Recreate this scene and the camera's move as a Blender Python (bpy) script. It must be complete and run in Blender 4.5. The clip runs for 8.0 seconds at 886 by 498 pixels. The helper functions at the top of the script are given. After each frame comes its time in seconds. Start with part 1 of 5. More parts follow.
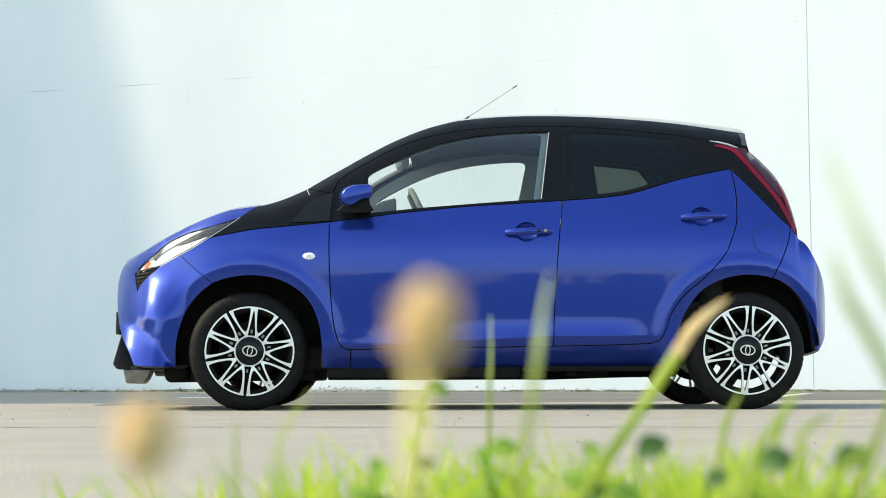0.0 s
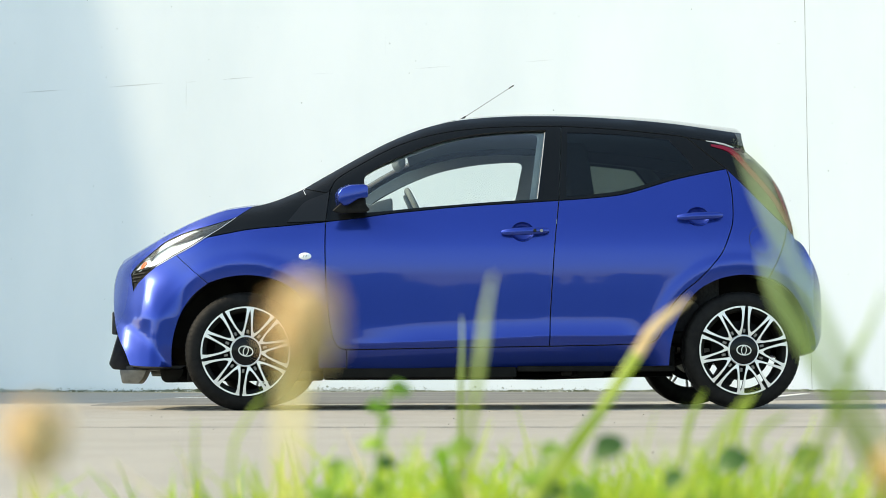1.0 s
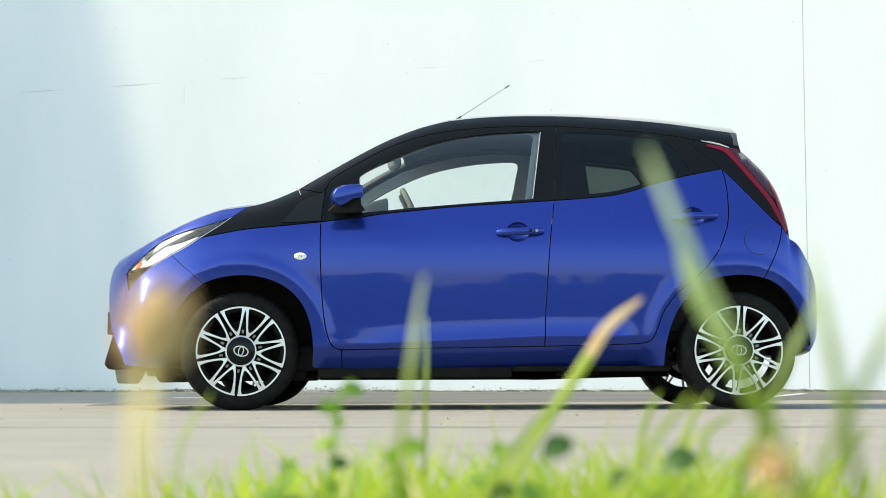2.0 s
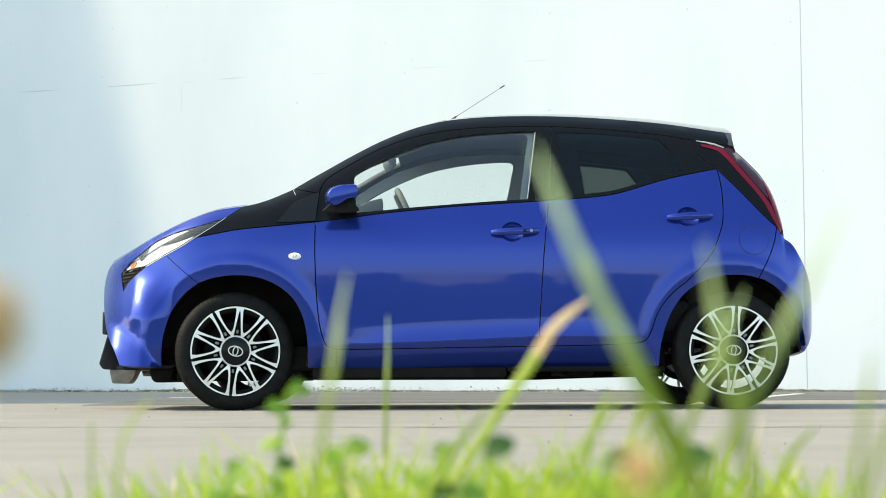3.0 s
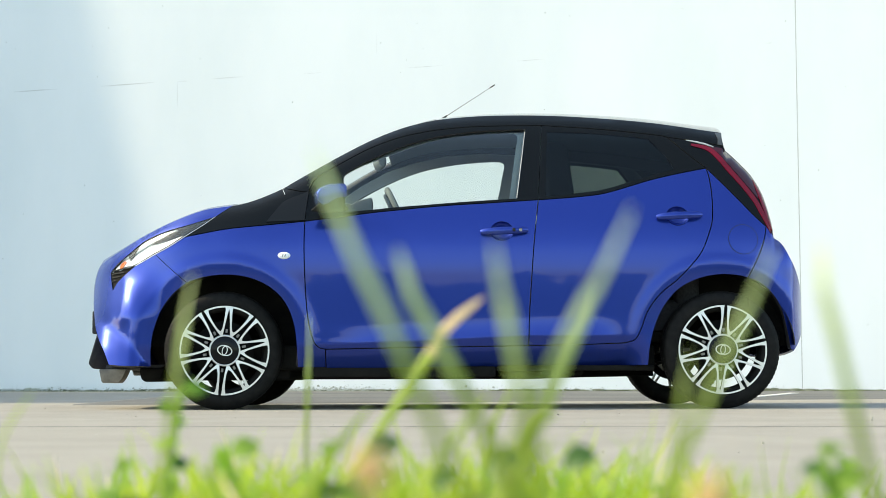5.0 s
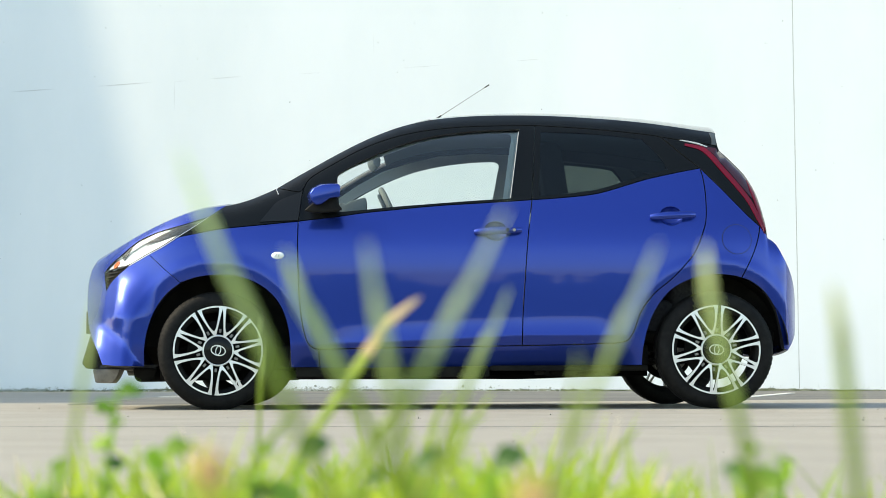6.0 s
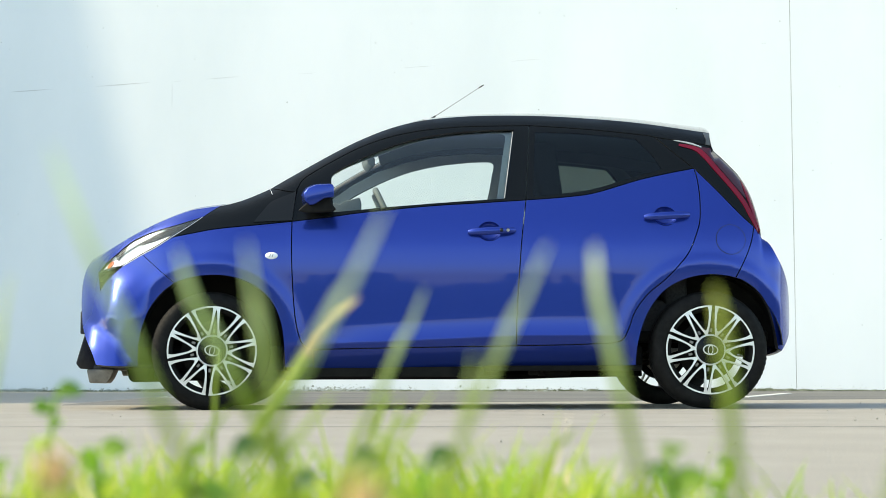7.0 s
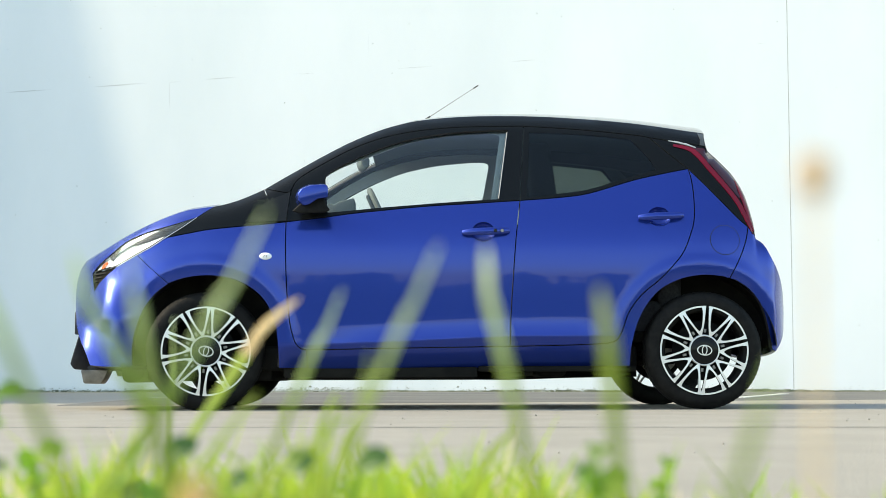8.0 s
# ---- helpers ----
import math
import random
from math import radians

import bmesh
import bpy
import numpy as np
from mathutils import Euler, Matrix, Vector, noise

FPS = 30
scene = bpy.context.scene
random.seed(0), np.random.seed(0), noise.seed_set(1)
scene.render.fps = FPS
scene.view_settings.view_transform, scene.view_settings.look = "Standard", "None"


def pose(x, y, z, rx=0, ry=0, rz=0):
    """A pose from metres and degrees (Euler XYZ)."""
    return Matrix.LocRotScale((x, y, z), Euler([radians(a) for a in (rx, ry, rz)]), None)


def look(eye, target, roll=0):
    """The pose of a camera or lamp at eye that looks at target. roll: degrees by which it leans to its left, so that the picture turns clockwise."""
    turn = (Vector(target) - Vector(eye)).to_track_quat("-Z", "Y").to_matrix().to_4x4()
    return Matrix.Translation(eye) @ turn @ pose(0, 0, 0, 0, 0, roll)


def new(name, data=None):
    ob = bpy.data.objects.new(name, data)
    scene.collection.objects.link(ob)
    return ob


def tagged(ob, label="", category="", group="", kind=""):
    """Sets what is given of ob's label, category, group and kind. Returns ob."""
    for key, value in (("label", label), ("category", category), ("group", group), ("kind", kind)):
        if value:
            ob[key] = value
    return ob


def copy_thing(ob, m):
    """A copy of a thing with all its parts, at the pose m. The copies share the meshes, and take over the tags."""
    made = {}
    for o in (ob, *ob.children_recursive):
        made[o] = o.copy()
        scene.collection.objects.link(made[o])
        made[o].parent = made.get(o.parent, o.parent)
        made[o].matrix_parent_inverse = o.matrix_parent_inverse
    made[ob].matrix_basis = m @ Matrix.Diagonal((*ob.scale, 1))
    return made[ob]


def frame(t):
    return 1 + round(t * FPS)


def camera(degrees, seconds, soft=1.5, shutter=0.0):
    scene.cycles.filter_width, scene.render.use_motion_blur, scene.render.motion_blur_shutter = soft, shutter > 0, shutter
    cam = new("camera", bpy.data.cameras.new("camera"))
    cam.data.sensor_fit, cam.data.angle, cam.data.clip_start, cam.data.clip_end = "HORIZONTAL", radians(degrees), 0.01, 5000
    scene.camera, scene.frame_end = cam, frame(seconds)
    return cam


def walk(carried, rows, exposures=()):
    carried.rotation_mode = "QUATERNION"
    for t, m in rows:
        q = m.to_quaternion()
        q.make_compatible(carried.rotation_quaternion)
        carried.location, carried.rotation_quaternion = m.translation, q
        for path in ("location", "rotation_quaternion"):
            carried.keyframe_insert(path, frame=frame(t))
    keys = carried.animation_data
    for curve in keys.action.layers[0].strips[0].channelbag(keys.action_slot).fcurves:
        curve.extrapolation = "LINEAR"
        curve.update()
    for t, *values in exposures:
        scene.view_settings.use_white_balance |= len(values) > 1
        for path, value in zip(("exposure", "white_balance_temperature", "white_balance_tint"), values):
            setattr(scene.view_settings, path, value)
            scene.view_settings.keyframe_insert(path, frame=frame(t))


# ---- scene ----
# ---- camera: a low slide along the verge, looking across at the car ----
SLIDE = [(0.0, 0.0), (0.5, 0.009), (1.0, 0.0185), (2.5, 0.0532), (3.0, 0.0659), (3.5, 0.0782), (4.0, 0.0908),
         (4.5, 0.1025), (6.0, 0.1460), (6.5, 0.1603), (7.0, 0.1745), (7.5, 0.1880), (8.0, 0.2024)]
LENS = 30.0
cam = camera(LENS, 8.0, soft=0.8)
cam.data.dof.use_dof = True
cam.data.dof.focus_distance = 7.75
cam.data.dof.aperture_fstop = 9.6
AHEAD = Vector((0.021915, 0.996712, 0.078000))
EYE = Vector((-0.4246, -8.4969, 0.1469))
DIP = {3.5: 0.0002, 4.0: 0.0004, 4.5: 0.0004, 6.0: 0.0004, 6.5: 0.0004, 7.0: 0.0003, 7.5: 0.0001}      # a slight nod on the way
walk(cam, [(t, look(EYE + Vector((s, 0, 0)), EYE + Vector((s, 0, 0)) + 2 * (AHEAD - Vector((0, 0, DIP.get(t, 0.0)))), -0.133)) for t, s in SLIDE], exposures=[(0.0, 1.60, 7720, 0), (8.0, 1.60, 7600, 0)])

# ---- world and sun ----
SUN_ELEV, SUN_AZ = radians(40), radians(178.5)      # azimuth of the place the light comes from, from +x
world = bpy.data.worlds.new("sky")
scene.world = world
world.use_nodes = True
wn = world.node_tree
sky = wn.nodes.new("ShaderNodeTexSky")
sky.sky_type = "NISHITA"
sky.sun_disc = False
sky.sun_elevation = SUN_ELEV
sky.sun_rotation = radians(90) - SUN_AZ
wn.nodes["Background"].inputs["Strength"].default_value = 0.15
wn.links.new(sky.outputs["Color"], wn.nodes["Background"].inputs["Color"])
SUN_FROM = Vector((math.cos(SUN_AZ) * math.cos(SUN_ELEV), math.sin(SUN_AZ) * math.cos(SUN_ELEV), math.sin(SUN_ELEV)))
sun = new("sun", bpy.data.lights.new("sun", "SUN"))
sun.data.energy, sun.data.angle, sun.data.color = 1.67, radians(0.55), (1.0, 0.88, 0.73)
sun.matrix_world = look(SUN_FROM * 50, (0, 0, 0))


# ---- materials ----
def material(name, color, rough=0.5, metal=0.0, coat=0.0, spec=0.5):
    m = bpy.data.materials.new(name)
    m.use_nodes = True
    b = m.node_tree.nodes["Principled BSDF"]
    b.inputs["Base Color"].default_value = (*color, 1)
    b.inputs["Roughness"].default_value = rough
    b.inputs["Metallic"].default_value = metal
    b.inputs["Coat Weight"].default_value = coat
    b.inputs["Coat Roughness"].default_value = 0.03
    b.inputs["Specular IOR Level"].default_value = spec
    return m


def mottle(m, c1, c2, scale=8.0, detail=6.0, stretch=(1, 1, 1), bump=0.0, bump_scale=60.0, rough=None, lo=0.35, hi=0.65):
    """Colour that wanders between two tones at one scale, with finer relief on top."""
    t = m.node_tree
    b = t.nodes["Principled BSDF"]
    co = t.nodes.new("ShaderNodeTexCoord")
    mp = t.nodes.new("ShaderNodeMapping")
    mp.inputs["Scale"].default_value = stretch
    t.links.new(co.outputs["Object"], mp.inputs["Vector"])
    n1 = t.nodes.new("ShaderNodeTexNoise")
    n1.inputs["Scale"].default_value, n1.inputs["Detail"].default_value = scale, detail
    t.links.new(mp.outputs["Vector"], n1.inputs["Vector"])
    ramp = t.nodes.new("ShaderNodeValToRGB")
    ramp.color_ramp.elements[0].position, ramp.color_ramp.elements[1].position = lo, hi
    ramp.color_ramp.elements[0].color, ramp.color_ramp.elements[1].color = (*c1, 1), (*c2, 1)
    t.links.new(n1.outputs["Fac"], ramp.inputs["Fac"])
    t.links.new(ramp.outputs["Color"], b.inputs["Base Color"])
    n2 = t.nodes.new("ShaderNodeTexNoise")
    n2.inputs["Scale"].default_value, n2.inputs["Detail"].default_value = bump_scale, 4.0
    t.links.new(mp.outputs["Vector"], n2.inputs["Vector"])
    if bump:
        bp = t.nodes.new("ShaderNodeBump")
        bp.inputs["Strength"].default_value, bp.inputs["Distance"].default_value = bump, 0.01
        t.links.new(n2.outputs["Fac"], bp.inputs["Height"])
        t.links.new(bp.outputs["Normal"], b.inputs["Normal"])
    if rough:
        mr = t.nodes.new("ShaderNodeMapRange")
        mr.inputs["To Min"].default_value, mr.inputs["To Max"].default_value = rough
        t.links.new(n2.outputs["Fac"], mr.inputs["Value"])
        t.links.new(mr.outputs["Result"], b.inputs["Roughness"])
    return ramp


def thin_glass(name, tint, gloss=1.0, ior=1.5, rough=0.02, even=None):
    m = bpy.data.materials.new(name)
    m.use_nodes = True
    t = m.node_tree
    t.nodes.remove(t.nodes["Principled BSDF"])
    tr, gl, mx, fr = (t.nodes.new(k) for k in ("ShaderNodeBsdfTransparent", "ShaderNodeBsdfGlossy", "ShaderNodeMixShader", "ShaderNodeFresnel"))
    tr.inputs["Color"].default_value = (*tint, 1)
    gl.inputs["Roughness"].default_value = rough
    gl.inputs["Color"].default_value = (gloss, gloss, gloss, 1)
    fr.inputs["IOR"].default_value = ior
    if even is None:
        t.links.new(fr.outputs[0], mx.inputs[0])
    else:                                   # bent panes seen at a slant: a steady share of gloss
        mx.inputs[0].default_value = even
    t.links.new(tr.outputs[0], mx.inputs[1])
    t.links.new(gl.outputs[0], mx.inputs[2])
    t.links.new(mx.outputs[0], t.nodes["Material Output"].inputs["Surface"])
    return m


PAINT = material("blue_paint", (0.007, 0.032, 0.27), 0.20, 0.72, 0.6)
mottle(PAINT, (0.0065, 0.031, 0.265), (0.0080, 0.036, 0.29), 900.0, 2.0)


def flakes(m, share):
    """Adds the broad glow of metal flakes under the sharper gloss of a paint."""
    t = m.node_tree
    b = t.nodes["Principled BSDF"]
    glow, mx = t.nodes.new("ShaderNodeBsdfPrincipled"), t.nodes.new("ShaderNodeMixShader")
    glow.inputs["Roughness"].default_value, glow.inputs["Metallic"].default_value = 0.55, 0.6
    t.links.new(b.inputs["Base Color"].links[0].from_socket, glow.inputs["Base Color"])
    mx.inputs[0].default_value = share
    t.links.new(b.outputs[0], mx.inputs[1])
    t.links.new(glow.outputs[0], mx.inputs[2])
    t.links.new(mx.outputs[0], t.nodes["Material Output"].inputs["Surface"])


flakes(PAINT, 0.25)
BLACK = material("black_gloss", (0.006, 0.007, 0.008), 0.12, 0.0, 0.0, 0.15)
ROOF = material("black_roof_paint", (0.008, 0.009, 0.010), 0.2, 0.0, 1.0, 0.4)
PALE_GREY = material("pale_grey_gloss", (0.50, 0.53, 0.54), 0.25)
SPOILER_GREY = material("grey_gloss", (0.05, 0.055, 0.058), 0.3)
SATIN = material("black_satin", (0.006, 0.0065, 0.007), 0.3, 0.0, 0.0, 0.28)
TRIM = material("black_plastic", (0.018, 0.018, 0.019), 0.55)
mottle(TRIM, (0.014, 0.014, 0.015), (0.024, 0.024, 0.025), 40.0, 5.0, bump=0.15, bump_scale=500)
# black plastic given a paler colour to look sunlit
GREY_PLASTIC = material("sunlit_plastic", (0.10, 0.095, 0.088), 0.5)
mottle(GREY_PLASTIC, (0.13, 0.122, 0.11), (0.27, 0.25, 0.22), 14.0)
DARK = material("underbody_black", (0.006, 0.006, 0.006), 0.85, spec=0.18)
mottle(DARK, (0.004, 0.004, 0.004), (0.010, 0.0095, 0.008), 12.0)
RUBBER = material("tyre_rubber", (0.005, 0.005, 0.005), 0.65, spec=0.15)
mottle(RUBBER, (0.004, 0.004, 0.004), (0.009, 0.0087, 0.0083), 30.0, bump=0.2, bump_scale=300)
ALLOY = material("machined_alloy", (0.70, 0.70, 0.695), 0.34, 0.55)
GREY_METAL = material("brake_metal", (0.35, 0.34, 0.33), 0.5, 0.6)
CHROME = material("chrome", (0.85, 0.85, 0.86), 0.08, 1.0)
GLASS = thin_glass("clear_glass", (0.965, 0.985, 0.975), 0.7)
SCREEN = thin_glass("windscreen_glass", (0.985, 0.993, 0.99), 0.8, 1.08, even=0.05)
TINT = thin_glass("privacy_glass", (0.50, 0.54, 0.52), 0.5)
RED = material("red_lens", (0.16, 0.003, 0.017), 0.2, 0.0, 0.2, 0.3)
WINE = material("wine_red_lens", (0.045, 0.003, 0.008), 0.15, 0.0, 0.6, 0.4)
SILVER = material("lamp_reflector", (0.90, 0.91, 0.91), 0.35, 0.0)
SMOKE = material("smoked_lamp_trim", (0.022, 0.028, 0.032), 0.5, 0.0, 0.0, 0.2)
LAMP_GREY = material("frosted_lamp_trim", (0.33, 0.39, 0.42), 0.4)
AMBER = material("amber_lens", (0.72, 0.15, 0.03), 0.2)
LENS_GLASS = thin_glass("lamp_glass", (0.97, 0.98, 0.98), 0.7, 1.35, 0.06, even=0.03)
CABIN = material("grey_cabin_trim", (0.16, 0.18, 0.19), 0.8)
mottle(CABIN, (0.130, 0.152, 0.146), (0.143, 0.165, 0.158), 60.0, bump=0.05, bump_scale=600)
PILLAR = material("grey_pillar_trim", (0.26, 0.28, 0.28), 0.75)
mottle(PILLAR, (0.34, 0.37, 0.36), (0.37, 0.40, 0.39), 60.0)
SEAT = material("seat_cloth", (0.03, 0.03, 0.033), 0.9)
mottle(SEAT, (0.022, 0.022, 0.025), (0.042, 0.042, 0.046), 80.0, bump=0.3, bump_scale=700)
WALL = material("white_painted_concrete", (0.80, 0.82, 0.81), 0.75)
mottle(WALL, (0.80, 0.825, 0.825), (0.86, 0.87, 0.865), 0.9, 8.0, (1, 1, 0.45), 0.25, 6.0)
CONCRETE = material("pale_concrete", (0.33, 0.31, 0.28), 0.85)
MOSS = material("moss", (0.09, 0.10, 0.045), 0.95)
mottle(MOSS, (0.20, 0.195, 0.13), (0.38, 0.365, 0.26), 30.0, bump=0.6, bump_scale=120)
GRIME = material("pale_grime", (0.42, 0.43, 0.38), 0.9)
mottle(GRIME, (0.30, 0.31, 0.26), (0.55, 0.56, 0.52), 20.0)
CRACK = material("grey_joint", (0.40, 0.40, 0.38), 0.9)
mottle(CRACK, (0.34, 0.33, 0.30), (0.56, 0.56, 0.54), 3.0)
WHITE_LINE = material("white_road_paint", (0.62, 0.61, 0.58), 0.8)


# ---- helpers for building ----
def mesh_from(name, bm, mats=(), smooth=None):
    me = bpy.data.meshes.new(name)
    bm.to_mesh(me)
    bm.free()
    for m in mats if isinstance(mats, (list, tuple)) else (mats,):
        me.materials.append(m)
    if smooth is not None:
        me.polygons.foreach_set("use_smooth", [True] * len(me.polygons))
        me.set_sharp_from_angle(angle=radians(smooth))
    return me


def part(name, bm, mats, parent=None, label="", smooth=35):
    ob = new(name, mesh_from(name, bm, mats, smooth))
    ob.parent = parent
    return tagged(ob, label)


def box(bm, lo, hi, bevel=0.0, seg=2):
    r = bmesh.ops.create_cube(bm, size=1.0)
    vs = r["verts"]
    for v in vs:
        v.co = Vector([l + (c + 0.5) * (h - l) for l, h, c in zip(lo, hi, v.co)])
    if bevel:
        bmesh.ops.bevel(bm, geom=list({e for v in vs for e in v.link_edges}), offset=bevel, segments=seg, affect="EDGES", profile=0.6)
    return bm


def lathe(profile, seg=64, axis="y"):
    """A ring surface: profile rows of (radius, place along the axis)."""
    bm = bmesh.new()
    rings = []
    for r, h in profile:
        ring = []
        for k in range(seg):
            a = 2 * math.pi * k / seg
            ring.append(bm.verts.new((r * math.cos(a), h, r * math.sin(a)) if axis == "y" else (r * math.cos(a), r * math.sin(a), h)))
        rings.append(ring)
    for a, b in zip(rings, rings[1:]):
        for k in range(seg):
            bm.faces.new((a[k], a[(k + 1) % seg], b[(k + 1) % seg], b[k]))
    bmesh.ops.remove_doubles(bm, verts=bm.verts, dist=1e-6)
    bmesh.ops.recalc_face_normals(bm, faces=bm.faces)
    return bm


def spline(points, n=6):
    """Catmull-Rom through rows of coordinates."""
    p = [np.array(q, float) for q in points]
    if len(p) < 3:
        return p
    p = [2 * p[0] - p[1]] + p + [2 * p[-1] - p[-2]]
    out = []
    for a, b, c, d in zip(p, p[1:], p[2:], p[3:]):
        for k in range(n):
            t = k / n
            out.append(0.5 * (2 * b + (c - a) * t + (2 * a - 5 * b + 4 * c - d) * t * t + (3 * b - a - 3 * c + d) * t ** 3))
    return out + [p[-2]]


def tube(bm, pts, radii, seg=8, flat=1.0):
    """A tapered tube along points; flat squashes it across."""
    rings = []
    for i, p in enumerate(pts):
        p = Vector(p)
        d = (Vector(pts[min(i + 1, len(pts) - 1)]) - Vector(pts[max(i - 1, 0)])).normalized()
        u = d.cross(Vector((0, 1, 0.01))).normalized()
        v = d.cross(u).normalized()
        rings.append([bm.verts.new(p + radii[i] * (math.cos(2 * math.pi * k / seg) * u + flat * math.sin(2 * math.pi * k / seg) * v)) for k in range(seg)])
    for a, b in zip(rings, rings[1:]):
        for k in range(seg):
            bm.faces.new((a[k], a[(k + 1) % seg], b[(k + 1) % seg], b[k]))
    bm.faces.new(rings[0][::-1])
    bm.faces.new(rings[-1])
    return bm


# ---- ground and wall ----
def ground_sheet():
    """Pale slab ground, fine near the car, out to the horizon."""
    bm = bmesh.new()
    xs = [-900, -200, -60, -20] + [x * 1.0 for x in range(-10, 11)] + [20, 60, 200, 900]
    ys = [-900, -200, -60, -20] + [y * 1.0 for y in range(-12, 13)] + [20, 60, 200, 900]
    grid = [[bm.verts.new((x, y, 0)) for x in xs] for y in ys]
    for a, b in zip(grid, grid[1:]):
        for k in range(len(xs) - 1):
            bm.faces.new((a[k], a[k + 1], b[k + 1], b[k]))
    return bm


mottle(CONCRETE, (0.275, 0.257, 0.222), (0.315, 0.294, 0.256), 2.6, 14.0, (1, 1, 1), 0.6, 140.0, lo=0.3, hi=0.7)
ground = tagged(part("ground", ground_sheet(), CONCRETE), "pale worn concrete yard, dry and sunlit", "ground", kind="structure")

WALL_A, WALL_B = Vector((3.68, 8.15, 0)), Vector((-2.95, 9.80, 0))
WALL_DIR = (WALL_B - WALL_A).normalized()               # towards the left, receding
WALL_IN = Vector((WALL_DIR.y, -WALL_DIR.x, 0)) * (1 if WALL_DIR.x > 0 else -1)
if WALL_IN.y < 0:
    WALL_IN = -WALL_IN


def wall_point(u, z, out=0.0):
    """u metres along the wall from its joint, to the left; out: towards the yard."""
    return WALL_A + WALL_DIR * u - WALL_IN * out + Vector((0, 0, z))


def slab_on_wall(bm, u0, u1, z0, z1, out0, out1, bevel=0.0):
    r = bmesh.ops.create_cube(bm, size=1.0)
    for v in r["verts"]:
        c = v.co + Vector((0.5, 0.5, 0.5))
        v.co = wall_point(u0 + c.x * (u1 - u0), z0 + c.z * (z1 - z0), out0 + c.y * (out1 - out0))
    bmesh.ops.recalc_face_normals(bm, faces=bm.faces)
    return bm


wall = tagged(part("wall_north", slab_on_wall(bmesh.new(), 0.0035, 14, -0.15, 9, -0.4, 0), WALL), "tall white-painted concrete wall, lightly cracked", "wall", kind="structure")
wall2 = tagged(part("wall_east", slab_on_wall(bmesh.new(), -14, -0.0035, -0.15, 9, -0.4, 0.0), WALL), "white-painted concrete wall beyond the joint", "wall", kind="structure")


def wall_specks():
    """Small chips and dirt spots scattered over the paint."""
    bm = bmesh.new()
    r = random.Random(17)
    for k in range(90):
        u, z, s = r.uniform(-1.5, 9.8), r.uniform(0.3, 4.6), r.uniform(0.003, 0.007)
        n = 7
        rim = [bm.verts.new(wall_point(u + s * r.uniform(0.5, 1.1) * math.cos(2 * math.pi * q / n), z + 1.4 * s * r.uniform(0.5, 1.1) * math.sin(2 * math.pi * q / n), 0.0008)) for q in range(n)]
        mid = bm.verts.new(wall_point(u, z, 0.0016))
        for q in range(n):
            bm.faces.new((rim[q], rim[(q + 1) % n], mid))
    return bm


tagged(part("wall_specks", wall_specks(), GRIME, smooth=None), "small grey chips and spots on the white wall", "dirt", kind="stuff")


# ---- unseen blocks added to shade the wall's far end, and the far edge of the yard ----
def shade_building(name, lo, hi, mat, label, batter=0.0):
    """A block with a parapet; batter: how far its south face leans back for each metre of height."""
    ob = tagged(new(name), label, "building")
    bm = box(bmesh.new(), lo, (hi[0], hi[1], hi[2] - 0.3))
    for v in bm.verts:
        if v.co.y < (lo[1] + hi[1]) / 2:
            v.co.y += batter * (v.co.z - 10)
    part("wall", bm, mat, ob)
    bm = box(bmesh.new(), (lo[0] - 0.15, lo[1] - 0.02, hi[2] - 0.3), (hi[0] + 0.15, hi[1] + 0.02, hi[2]), 0.03, 1)
    for v in bm.verts:
        if v.co.y < (lo[1] + hi[1]) / 2:
            v.co.y += batter * (v.co.z - 10)
    part("parapet", bm, mat, ob)
    return ob


shade_building("building", (-24, 1.90, 0), (-12.2, 9.30, 8.30), WALL, "plain white block out of view, added to shade the ground and wall")
# out of view: its lean and distance give the wall's shadow edge slant and softness
shade_building("shade_tower", (-29.36, 9.958, 0), (-17.36, 26, 20.5), WALL, "taller plain white block out of view, added to shade the wall", 0.075)


def far_hedge():
    """An uneven far belt of bushes and low sheds along the open sides of the yard."""
    bm = bmesh.new()
    rnd = random.Random(4)
    # out of view; the belts at both ends are added to darken the mirrored horizon
    for along, a, b in (((1, 0), (-160, -88), 320), ((0, 1), (-52, -88), 84), ((0, 1), (64, -88), 92)):
        t = 0
        while t < b:
            w = rnd.uniform(1.2, 4.5)
            x, y = a[0] + along[0] * t, a[1] + along[1] * t
            if rnd.random() < 0.05:
                hi = rnd.uniform(1.2, 2.2)
                box(bm, (x - 1.5 * along[1], y - 1.5 * along[0] - 2, -0.1), (x + w * 2 * along[0] + 1.5, y + w * 2 * along[1] + 1.5, hi), 0.1, 1)
            h = rnd.choice((2.6, 3.1, 3.6, 4.2, 5.0)) * rnd.uniform(0.85, 1.15) * (1.0 + 0.5 * noise.noise(Vector((t * 0.03, a[0], 0))))
            mass = [(x - 1.5 * along[1] - 0.3, y - 1.5 * along[0] - 0.3, -0.1), (x + w * along[0] + 1.5 * along[1] + 0.3, y + w * along[1] + 1.5 * along[0] + 0.3, h * rnd.uniform(0.55, 0.8))]
            box(bm, *mass, 0.25, 2)
            for k in range(7):
                u, v = rnd.uniform(0, w), rnd.uniform(-2, 2)
                m = Matrix.Translation((x + along[0] * u + along[1] * v, y + along[1] * u + along[0] * v, h * rnd.uniform(0.2, 0.62))) @ Matrix.Diagonal((w * rnd.uniform(0.2, 0.6), w * rnd.uniform(0.2, 0.6), h * rnd.uniform(0.25, 0.5), 1))
                bmesh.ops.create_icosphere(bm, subdivisions=1, radius=1.0, matrix=m)
            t += w
    return bm


